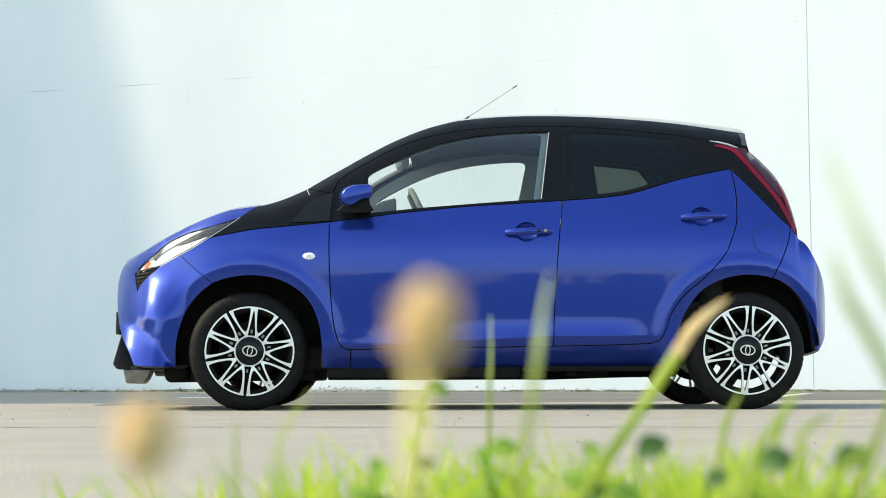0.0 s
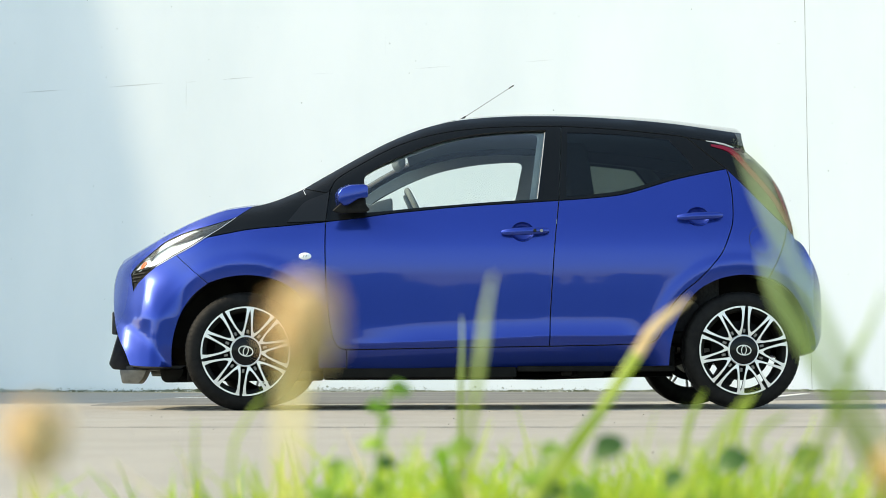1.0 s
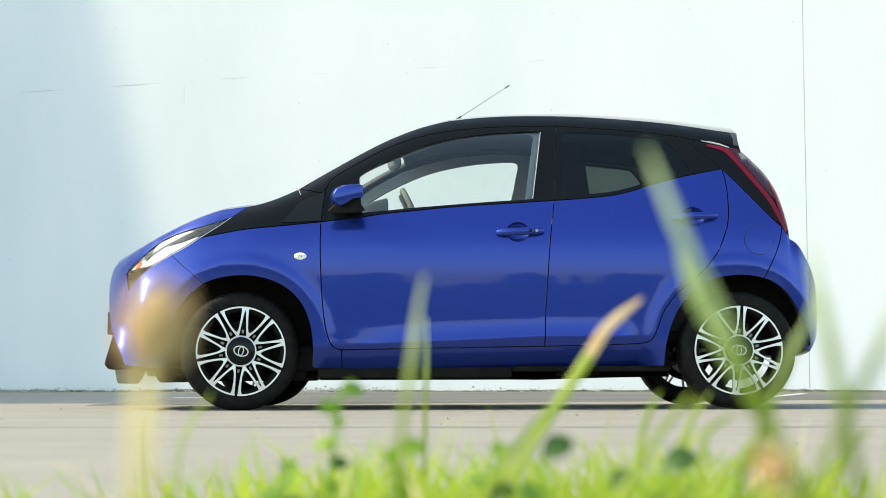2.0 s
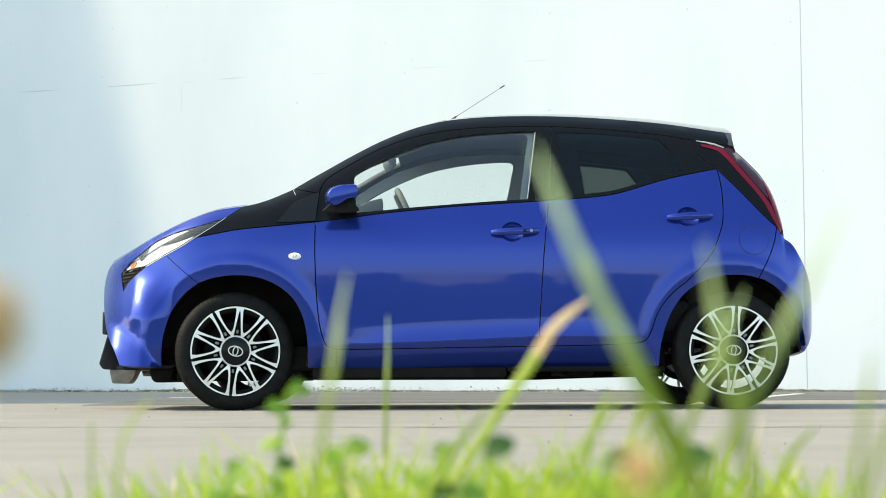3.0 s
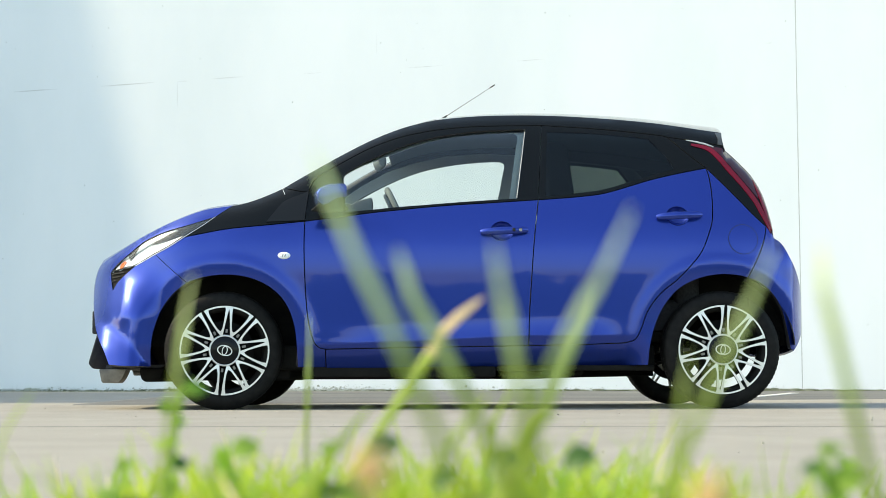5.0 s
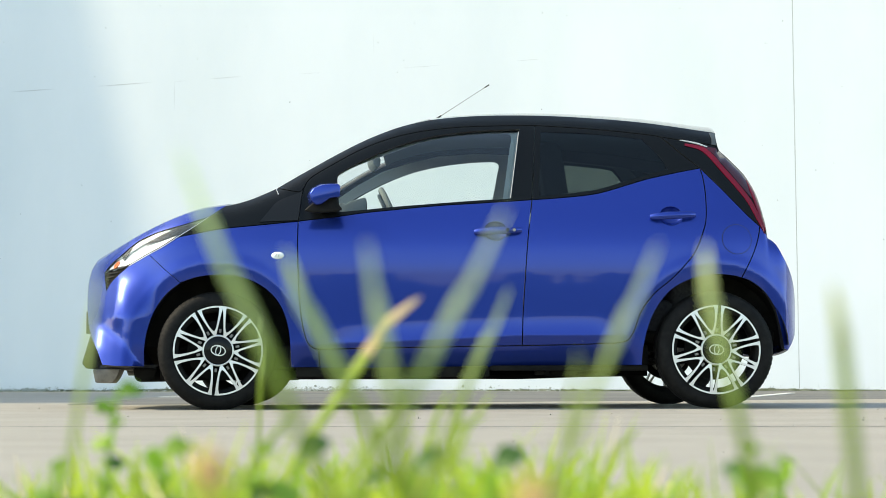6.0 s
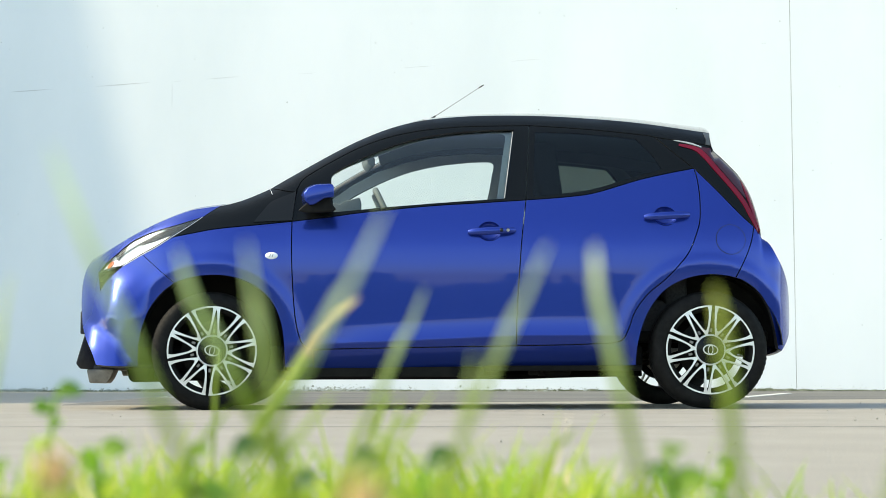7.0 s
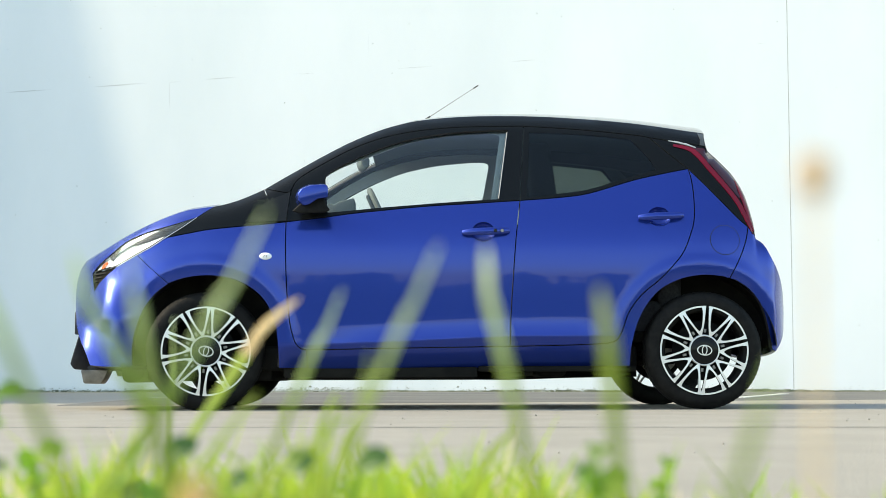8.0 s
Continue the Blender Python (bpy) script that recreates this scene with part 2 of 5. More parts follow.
HEDGE = material("far_hedge_green", (0.05, 0.07, 0.035), 1.0, spec=0.1)
mottle(HEDGE, (0.03, 0.045, 0.02), (0.08, 0.09, 0.05), 0.8, bump=0.8, bump_scale=3)
tagged(part("backdrop", far_hedge(), HEDGE), "far dark hedge and sheds out of view, mirrored in the car's paint", "backdrop", kind="structure")


# ---- wall details: hairline joints, moss along the foot, painted bay lines ----
def hairline(bm, u0, z0, u1, z1, w, rnd, n=14):
    """A thin wandering crack, a shallow wedge standing in the paint."""
    rows = []
    for k in range(n + 1):
        t = k / n
        j = rnd.uniform(-0.0012, 0.0012)
        ww = w * (0.12 + 0.88 * math.sin(math.pi * t) ** 1.5) * rnd.uniform(0.7, 1.15)
        u, z = u0 + (u1 - u0) * t, z0 + (z1 - z0) * t + j
        du, dz = (0, ww / 2) if abs(u1 - u0) > abs(z1 - z0) else (ww / 2, 0)
        rows.append([bm.verts.new(wall_point(u - du, z - dz, 0.0006)), bm.verts.new(wall_point(u, z, 0.0010)), bm.verts.new(wall_point(u + du, z + dz, 0.0006))])
    for a, b in zip(rows, rows[1:]):
        for j in range(2):
            bm.faces.new((a[j], a[j + 1], b[j + 1], b[j]))
    return bm


rnd = random.Random(11)
for u0, z0, u1, z1, w in ((9.9, 3.395, 8.9, 3.405, 0.003), (8.72, 3.405, 8.18, 3.418, 0.0070), (7.66, 3.425, 7.02, 3.445, 0.0080), (6.74, 3.13, 6.74, 3.45, 0.0040),
                          (6.74, 3.44, 6.62, 3.447, 0.003), (6.34, 3.455, 5.96, 3.466, 0.0042), (5.30, 3.47, 5.05, 3.47, 0.0015), (4.12, 3.48, 3.72, 3.49, 0.0022), (2.90, 3.50, 2.60, 3.51, 0.0028),
                          (4.45, 3.62, 4.45, 3.90, 0.0009), (0.30, 3.57, 0.24, 3.57, 0.002)):
    tagged(part("crack", hairline(bmesh.new(), u0, z0, u1, z1, w, rnd), CRACK, wall, smooth=None), "fine grey crack in the paint")
bm = bmesh.new()
slab_on_wall(bm, -0.0035, 0.0035, 0.0, 9, -0.3, -0.002)
tagged(part("joint", bm, CRACK, wall), "dark expansion joint")


def crumb(bm, m):
    """A rough eight-sided lump."""
    v = [bm.verts.new(m @ Vector(c)) for c in ((1, 0, 0), (-1, 0, 0), (0, 1, 0), (0, -1, 0), (0, 0, 1), (0, 0, -1))]
    for a, b, c in ((0, 2, 4), (2, 1, 4), (1, 3, 4), (3, 0, 4), (2, 0, 5), (1, 2, 5), (3, 1, 5), (0, 3, 5)):
        bm.faces.new((v[a], v[b], v[c]))


def moss_strip():
    """Crumbs of moss and dirt along the wall's foot, thicker in places."""
    bm = bmesh.new()
    r = random.Random(3)
    for k in range(9000):
        u = r.uniform(-1.5, 10.5)
        thick = 0.5 + 0.5 * noise.noise(Vector((u * 0.9, 3.1, 0)))
        if r.random() > 0.25 + 0.75 * thick:
            continue
        s = r.uniform(0.002, 0.0055) * (0.6 + thick)
        c = wall_point(u, 0, r.uniform(0.0, 0.10) * (0.4 + thick))
        m = Matrix.Translation(c + Vector((0, 0, s * 0.25))) @ Euler((r.uniform(0, 3), r.uniform(0, 3), r.uniform(0, 3))).to_matrix().to_4x4() @ Matrix.Diagonal((s * 1.6, s, s * 0.9, 1))
        crumb(bm, m)
    return bm


tagged(part("moss", moss_strip(), MOSS, smooth=60), "green-brown moss and grit along the wall's foot", "moss", kind="stuff")


def grime_band():
    """A ragged fringe of algae and splashed dirt along the wall's foot."""
    bm = bmesh.new()
    r = random.Random(14)
    rows = []
    for k in range(1300):
        u = -1.6 + 12.2 * k / 1299
        tall = 0.016 + 0.020 * max(noise.noise(Vector((u * 0.7, 5.0, 0))) + 0.4, 0) + 0.010 * noise.noise(Vector((u * 9, 1.0, 0))) + r.uniform(-0.004, 0.006)
        rows.append([bm.verts.new(wall_point(u, -0.002, 0.003)), bm.verts.new(wall_point(u, max(tall, 0.004) * 0.7, 0.003)), bm.verts.new(wall_point(u, max(tall, 0.004), 0.0005))])
    for a, b in zip(rows, rows[1:]):
        for j in range(2):
            bm.faces.new((a[j], a[j + 1], b[j + 1], b[j]))
    for k in range(1300):                       # flecks above the fringe, thinning upwards
        u = r.uniform(-1.5, 10.4) if r.random() < 0.6 else r.gauss(5.2, 0.7)
        z, q = 0.02 + abs(r.gauss(0, 0.022)), r.uniform(0.0015, 0.0038)
        m = [bm.verts.new(wall_point(u + q * a * r.uniform(0.6, 1.3), z + q * b * r.uniform(0.5, 1.0), 0.0015)) for a, b in ((-1, 0), (0, -1), (1, 0), (0, 1))]
        bm.faces.new(m)
    return bm


ALGAE = material("algae_grime", (0.16, 0.17, 0.10), 0.95)
mottle(ALGAE, (0.065, 0.078, 0.04), (0.28, 0.28, 0.20), 9.0, 8.0)
tagged(part("grime", grime_band(), ALGAE, smooth=None), "olive algae and dirt along the wall's foot", "dirt", kind="stuff")


def peeled_paint():
    """Flakes where the paint has come off just above the foot of the wall."""
    bm = bmesh.new()
    r = random.Random(8)
    for k in range(800):
        u = r.choice((r.gauss(5.1, 0.35), r.gauss(8.8, 0.4), r.uniform(2, 9.5)))
        z = abs(r.gauss(0.012, 0.018))
        s = r.uniform(0.003, 0.012)
        n = 7
        vs = [bm.verts.new(wall_point(u + s * (1 + 0.5 * r.random()) * math.cos(2 * math.pi * q / n), max(z + 0.7 * s * (1 + 0.5 * r.random()) * math.sin(2 * math.pi * q / n), 0.002), 0.004)) for q in range(n)]
        mid = bm.verts.new(wall_point(u, z, 0.007))
        for q in range(n):
            bm.faces.new((vs[q], vs[(q + 1) % n], mid))
    return bm


tagged(part("paint_flakes", peeled_paint(), GRIME, smooth=None), "grey patches of peeled paint and grime", "dirt", kind="stuff")


def bay_line(name, x0, y0, x1, y1, w):
    bm = bmesh.new()
    d = Vector((x1 - x0, y1 - y0, 0)).normalized()
    n = Vector((-d.y, d.x, 0)) * w / 2
    a, b = Vector((x0, y0, 0)), Vector((x1, y1, 0))
    lo = [bm.verts.new(q + Vector((0, 0, 0.009))) for q in (a - n, b - n, b + n, a + n)]
    bm.faces.new(lo)
    bmesh.ops.extrude_face_region(bm, geom=bm.faces[:])
    for v in bm.verts[4:]:
        v.co.z = -0.01
    bmesh.ops.recalc_face_normals(bm, faces=bm.faces)
    return tagged(part(name, bm, WHITE_LINE), "worn white painted parking line", "road marking", kind="structure")


def bay_surface():
    """The worn asphalt of the parking bays between the slabs and the wall, a patch with ragged edges."""
    bm = bmesh.new()
    r = random.Random(31)
    front = spline([(-2.15, 0.72), (-1.2, 1.0), (0.0, 1.45), (2.0, 2.15), (5.0, 3.1), (9.0, 4.3)], 30)
    lo, hi = [], []
    for k, (x, y) in enumerate(front):
        back = WALL_A + WALL_DIR * ((x - WALL_A.x) / WALL_DIR.x)
        lo.append(bm.verts.new((x, y + r.uniform(-0.004, 0.004), 0.005)))
        hi.append(bm.verts.new((back.x, back.y - 0.002, 0.005)))
    for k in range(len(front) - 1):
        bm.faces.new((lo[k], lo[k + 1], hi[k + 1], hi[k]))
    edge = [bm.verts.new(v.co + Vector((0, -0.02, -0.006))) for v in lo]
    for k in range(len(front) - 1):
        bm.faces.new((edge[k], edge[k + 1], lo[k + 1], lo[k]))
    return bm


BAY = material("weathered_asphalt", (0.14, 0.14, 0.135), 0.95, spec=0.2)
mottle(BAY, (0.125, 0.127, 0.124), (0.195, 0.192, 0.180), 0.8, 12.0, (0.4, 1, 1), 0.6, 140.0)
tagged(part("pavement", bay_surface(), BAY), "worn grey asphalt of the bays along the wall", "pavement", kind="structure")
bay_line("trim_line_1", 2.10, 3.10, 3.06, 5.87, 0.08)
bay_line("trim_line_2", -2.14, 4.08, -1.30, 4.00, 0.10)


def slab_joint():
    """A tarred joint across the yard slabs, worn ragged."""
    bm = bmesh.new()
    r = random.Random(5)
    rows = []
    for k in range(121):
        x = -6 + 0.1 * k
        y = -3.55 - 0.09 * x + r.uniform(-0.006, 0.006)
        w = 0.010 * r.uniform(0.5, 1.2)
        rows.append([bm.verts.new((x, y - w, 0.0012)), bm.verts.new((x, y, 0.0025)), bm.verts.new((x, y + w, 0.0012))])
    for a, b in zip(rows, rows[1:]):
        for j in range(2):
            bm.faces.new((a[j], b[j], b[j + 1], a[j + 1]))
    return bm


TAR = material("old_tar", (0.13, 0.12, 0.11), 0.8)
mottle(TAR, (0.10, 0.095, 0.09), (0.19, 0.18, 0.165), 9.0)
tagged(part("trim_joint", slab_joint(), TAR, smooth=60), "worn dark joint across the concrete yard", "joint", kind="structure")


def grit():
    """Loose pebbles and crumbs on the yard."""
    bm = bmesh.new()
    r = random.Random(9)
    for k in range(130):
        x, y = r.uniform(-3.2, 3.2), r.uniform(-5.5, 2.5)
        s = r.uniform(0.0015, 0.004) if r.random() < 0.93 else r.uniform(0.004, 0.006)
        crumb(bm, Matrix.Translation((x, y, s * 0.5)) @ Euler((r.uniform(0, 3), r.uniform(0, 3), r.uniform(0, 3))).to_matrix().to_4x4() @ Matrix.Diagonal((s * 1.5, s, s * 0.8, 1)))
    return bm


PEBBLE = material("pale_pebble", (0.5, 0.48, 0.44), 0.9)
mottle(PEBBLE, (0.22, 0.21, 0.18), (0.42, 0.40, 0.36), 5.0)
tagged(part("grit", grit(), PEBBLE, smooth=60), "scattered pale grit and pebbles", "gravel", kind="stuff")

# ---- the car ----
# Side curves of the body as control points (x, z), front to the left.
CURVES = {
    "corner_trim": "-0.966 0.876  -0.928 0.926  -0.882 0.979  -0.790 1.018  -0.771 1.032  -0.778 0.965  -0.787 0.884",
    "hood_cap": "-1.802 0.702  -1.728 0.650",
    "lamp_low_c": "-1.592 0.677  -1.492 0.727",
    "lamp_low_d": "-1.728 0.650  -1.655 0.667  -1.592 0.677",
    "tail_in_a": "1.125 1.145  1.194 1.071  1.269 0.987  1.344 0.904  1.393 0.858",
    "tail_in_b": "1.393 0.858  1.433 0.810",
    "rear_bottom_a": "0.259 0.295  0.523 0.300  0.708 0.307",
    "rear_bottom_b": "0.708 0.307  0.756 0.323  0.786 0.376  0.816 0.455  0.877 0.536  0.957 0.602  1.023 0.669  1.076 0.736  1.115 0.827  1.134 0.894  1.141 1.000  1.136 1.091  1.125 1.145",
    "rear_low": "1.525 0.271  1.504 0.278",
    "sill_low_a": "-0.687 0.192  0.049 0.193  0.820 0.202",
    "sill_front": "-0.687 0.280  -0.687 0.192",
    "nose": "-1.691 0.211  -1.723 0.277  -1.764 0.343  -1.803 0.435  -1.823 0.520  -1.831 0.605  -1.819 0.669  -1.802 0.702",
    "hood_top": "-1.802 0.702  -1.703 0.747  -1.612 0.793  -1.554 0.823  -1.414 0.886  -1.280 0.936  -1.200 0.951  -1.133 0.959",
    "cowl": "-1.133 0.959  -1.079 0.970  -1.013 0.992  -0.947 1.021  -0.895 1.046",
    "screen": "-0.895 1.046  -0.828 1.089  -0.749 1.137  -0.614 1.218  -0.479 1.292  -0.341 1.352  -0.231 1.385  -0.162 1.400",
    "roof": "-0.162 1.400  -0.065 1.412  0.074 1.422  0.212 1.425  0.351 1.424  0.489 1.419  0.627 1.410  0.765 1.399  0.903 1.384  1.040 1.364  1.150 1.347  1.228 1.336",
    "spoiler_end": "1.228 1.336  1.221 1.303  1.223 1.258",
    "tail": "1.223 1.258  1.300 1.180  1.363 1.101  1.401 1.015  1.419 0.937  1.430 0.860  1.433 0.810",
    "rear": "1.433 0.810  1.471 0.780  1.510 0.712  1.550 0.648  1.583 0.576  1.601 0.484  1.591 0.373  1.562 0.317  1.525 0.271",
    "bumper_bottom": "-1.691 0.211  -1.624 0.205  -1.503 0.202",
    "arch_front_a": "-1.503 0.202  -1.501 0.293  -1.487 0.378  -1.453 0.470  -1.399 0.541  -1.334 0.590",
    "arch_front_b": "-1.334 0.590  -1.252 0.615  -1.159 0.625  -1.067 0.617  -0.981 0.588  -0.910 0.538  -0.865 0.478  -0.836 0.402  -0.823 0.318  -0.818 0.195",
    "arch_rear_a": "0.820 0.202  0.828 0.296  0.857 0.402  0.900 0.486  0.967 0.560  1.061 0.607  1.163 0.626  1.250 0.621  1.294 0.611",
    "arch_rear_b": "1.294 0.611  1.333 0.598  1.400 0.551  1.455 0.475  1.485 0.374  1.504 0.278",
    "lamp_low": "-1.728 0.650  -1.655 0.667  -1.592 0.677  -1.492 0.727",
    "lamp_low_b": "-1.492 0.727  -1.417 0.764  -1.350 0.806",
    "lamp_rear": "-1.350 0.806  -1.271 0.856  -1.207 0.903",
    "lamp_top": "-1.728 0.650  -1.694 0.689  -1.619 0.744  -1.548 0.796  -1.449 0.835  -1.326 0.866  -1.207 0.903",
    "vent": "-1.728 0.650  -1.718 0.608  -1.704 0.563  -1.682 0.600  -1.650 0.631  -1.592 0.677",
    "bumper_gap": "-1.492 0.727  -1.415 0.658  -1.334 0.590",
    "wedge_low": "-1.350 0.806  -1.243 0.826  -1.137 0.844  -0.953 0.862  -0.787 0.879",
    "hood_cut": "-1.207 0.903  -1.133 0.959",
    "apillar": "-0.895 1.046  -0.790 1.024  -0.766 1.041",
    "shut_top": "-0.766 1.041  -0.778 0.965  -0.787 0.879",
    "shut_front": "-0.787 0.879  -0.787 0.725  -0.779 0.541  -0.766 0.410  -0.744 0.323  -0.718 0.289  -0.687 0.280",
    "door_bottom": "-0.687 0.280  -0.214 0.288  0.259 0.295",
    "fender_low": "-0.687 0.280  -0.687 0.195  -0.815 0.195",
    "mid_gap": "0.313 0.984  0.290 0.805  0.275 0.619  0.263 0.435  0.259 0.295",
    "belt": "-0.787 0.879  -0.610 0.901  -0.477 0.920  -0.344 0.934  -0.211 0.948  -0.078 0.959  0.056 0.967  0.190 0.976  0.313 0.984",
    "belt_rear": "0.313 0.984  0.458 0.995  0.593 1.010  0.675 1.029  0.758 1.055  0.869 1.089  1.007 1.121  1.125 1.145",
    "frame_top": "-0.766 1.041  -0.733 1.095  -0.613 1.173  -0.478 1.248  -0.342 1.301  -0.206 1.333  -0.068 1.351  0.069 1.360  0.343 1.365",
    "frame_top_rear": "0.343 1.365  0.617 1.346  0.889 1.317  0.949 1.305",
    "cpillar": "0.949 1.305  1.038 1.220  1.125 1.145",
    "mid_gap_top": "0.343 1.365  0.313 0.984",
    "glass_front": "-0.594 0.923  -0.606 1.054  -0.606 1.105  -0.580 1.131  -0.478 1.188  -0.343 1.249  -0.206 1.294  -0.069 1.321  0.068 1.336  0.254 1.344  0.265 1.336  0.212 0.990  0.056 0.980  -0.078 0.970  -0.211 0.959  -0.344 0.948  -0.477 0.934",
    "glass_rear": "0.368 1.333  0.614 1.322  0.832 1.299  0.869 1.281  0.938 1.199  0.970 1.138  0.870 1.109  0.759 1.075  0.676 1.049  0.594 1.029  0.459 1.012  0.346 1.001",
    "tail_in": "1.125 1.145  1.194 1.071  1.269 0.987  1.344 0.904  1.393 0.858  1.433 0.810",
    "tail_top": "0.949 1.305  1.057 1.288  1.161 1.272  1.223 1.258",
    "bumper_rear_gap": "1.393 0.858  1.379 0.795  1.348 0.713  1.294 0.611",
    "tailred": "1.062 1.266  1.132 1.250  1.176 1.219  1.246 1.129  1.306 1.051  1.354 0.980  1.388 0.905  1.424 0.828",
}
CURVES = {k: np.array(v.split(), float).reshape(-1, 2) for k, v in CURVES.items()}

PLAN = np.array([(-1.90, .20), (-1.85, .33), (-1.80, .44), (-1.74, .535), (-1.66, .617), (-1.55, .692), (-1.42, .757), (-1.2, .799), (-.8, .8065),
                 (0, .8075), (.8, .803), (1.1, .795), (1.3, .776), (1.45, .738), (1.53, .69), (1.58, .60), (1.62, .48)])
FLANK = np.array([(.1, .05), (.22, .022), (.28, .0095), (.34, .0076), (.40, .0068), (.46, .0058), (.54, .0042), (.60, .0030), (.655, .0022), (.70, .0030),
                  (.78, .0085), (.86, .025), (.95, .057), (1.1, .115), (1.25, .178), (1.42, .262), (1.5, .30)])


def hermite(table):
    xs, ys = table[:, 0], table[:, 1]
    m = np.gradient(ys, xs)

    def f(x):
        x = min(max(x, xs[0]), xs[-1])
        i = min(max(int(np.searchsorted(xs, x)) - 1, 0), len(xs) - 2)
        h = xs[i + 1] - xs[i]
        t = (x - xs[i]) / h
        return ((2 * t ** 3 - 3 * t * t + 1) * ys[i] + (t ** 3 - 2 * t * t + t) * h * m[i]
                + (3 * t * t - 2 * t ** 3) * ys[i + 1] + (t ** 3 - t * t) * h * m[i + 1])
    return f


plan_at, flank_at = hermite(PLAN), hermite(FLANK)
crown = np.concatenate([CURVES[k][: -1] for k in ("hood_top", "cowl", "screen", "roof")] + [CURVES["roof"][-1:]])
crown_front = hermite(crown)
tail_at = hermite(CURVES["tail"])


def ease(t):
    t = min(max(t, 0), 1)
    return t * t * (3 - 2 * t)


def flick(x, z):
    """The crease low on the doors: the skin swells out down to it, and tucks in below it towards the sill."""
    zb = 0.300 + 0.043 * min(max(x + 0.68, 0), 0.95)
    full = 0.0100 * ease((x + 0.72) / 0.40) * ease((0.72 - x) / 0.16)
    if z >= zb:
        return full * max(1 - (z - zb) / 0.095, 0) ** 2
    return (full - 0.52 * (zb - z) - 0.9 * max(zb - 0.05 - z, 0) ** 1.5) * ease((x + 0.86) / 0.12) * ease((0.82 - x) / 0.12)


def half_width(x, z):
    """Half the car's width at a point of its side."""
    top = crown_front(x) if x < 1.228 else tail_at(x)
    r = math.hypot(abs(x) - 1.166, z - 0.285)
    skirt = ease((-1.42 - x) / 0.19) * 0.112 * ease((0.69 - z) / 0.27)
    d = 0.6 * (0.374 - z - 0.875 * (x + 1.686))
    skirt += ease((-1.48 - x) / 0.08) * ease((0.46 - z) / 0.07) * 0.006 * math.log1p(math.exp(min(d / 0.006, 50)))      # a flat facet that slopes outwards below the corner
    skirt += 0.004 * math.exp(-((x + 1.635) / 0.028) ** 2) * ease((0.66 - z) / 0.1) * ease((z - 0.36) / 0.1)      # crease down the bumper corner
    flare = 0.0065 / (1 + math.exp(min((r - 0.432) / 0.010, 50))) - 0.07 * max(0.400 - r, 0)      # a raised lip that turns in at its edge
    return plan_at(x) - flank_at(z) + flick(x, z) - 0.05 * math.exp(min(z - top, 0) / 0.035) + flare + skirt


def side_normal(x, z, s):
    e = 0.006
    dx = (half_width(x + e, z) - half_width(x - e, z)) / (2 * e)
    dz = (half_width(x, z + e) - half_width(x, z - e)) / (2 * e)
    return Vector((-dx, s, -dz)).normalized()


def bends(pts, n):
    """A smooth run through points, broken where it turns a sharp corner."""
    cuts = [0]
    for i in range(1, len(pts) - 1):
        a, b = pts[i] - pts[i - 1], pts[i + 1] - pts[i]
        if np.dot(a, b) < 0.68 * np.hypot(*a) * np.hypot(*b):
            cuts.append(i)
    cuts.append(len(pts) - 1)
    out = []
    for i, j in zip(cuts, cuts[1:]):
        out += spline(pts[i: j + 1], n)
    return out


def outline(*names, n=5):
    """A closed outline of curves end to end; a leading minus turns a curve round."""
    pts = []
    for name in names:
        c = bends(CURVES[name.lstrip("-")], n)
        pts += c[::-1] if name[0] == "-" else c
    out = [pts[0]]
    for p in pts[1:]:
        if np.hypot(*(p - out[-1])) > 1e-3:
            out.append(p)
    if np.hypot(*(out[0] - out[-1])) < 1e-3:
        out.pop()
    return out


def inset(pts, d):
    """The outline drawn in by d."""
    p = np.array(pts)
    area = np.sum(p[:, 0] * np.roll(p[:, 1], -1) - np.roll(p[:, 0], -1) * p[:, 1])
    e1, e2 = p - np.roll(p, 1, 0), np.roll(p, -1, 0) - p
    n1, n2 = (np.stack([-e[:, 1], e[:, 0]], 1) / np.maximum(np.hypot(*e.T), 1e-9)[:, None] * np.sign(area) for e in (e1, e2))
    m = n1 + n2
    k = np.maximum((m * n1).sum(1), 0.5)
    return list(p + d * m / k[:, None])


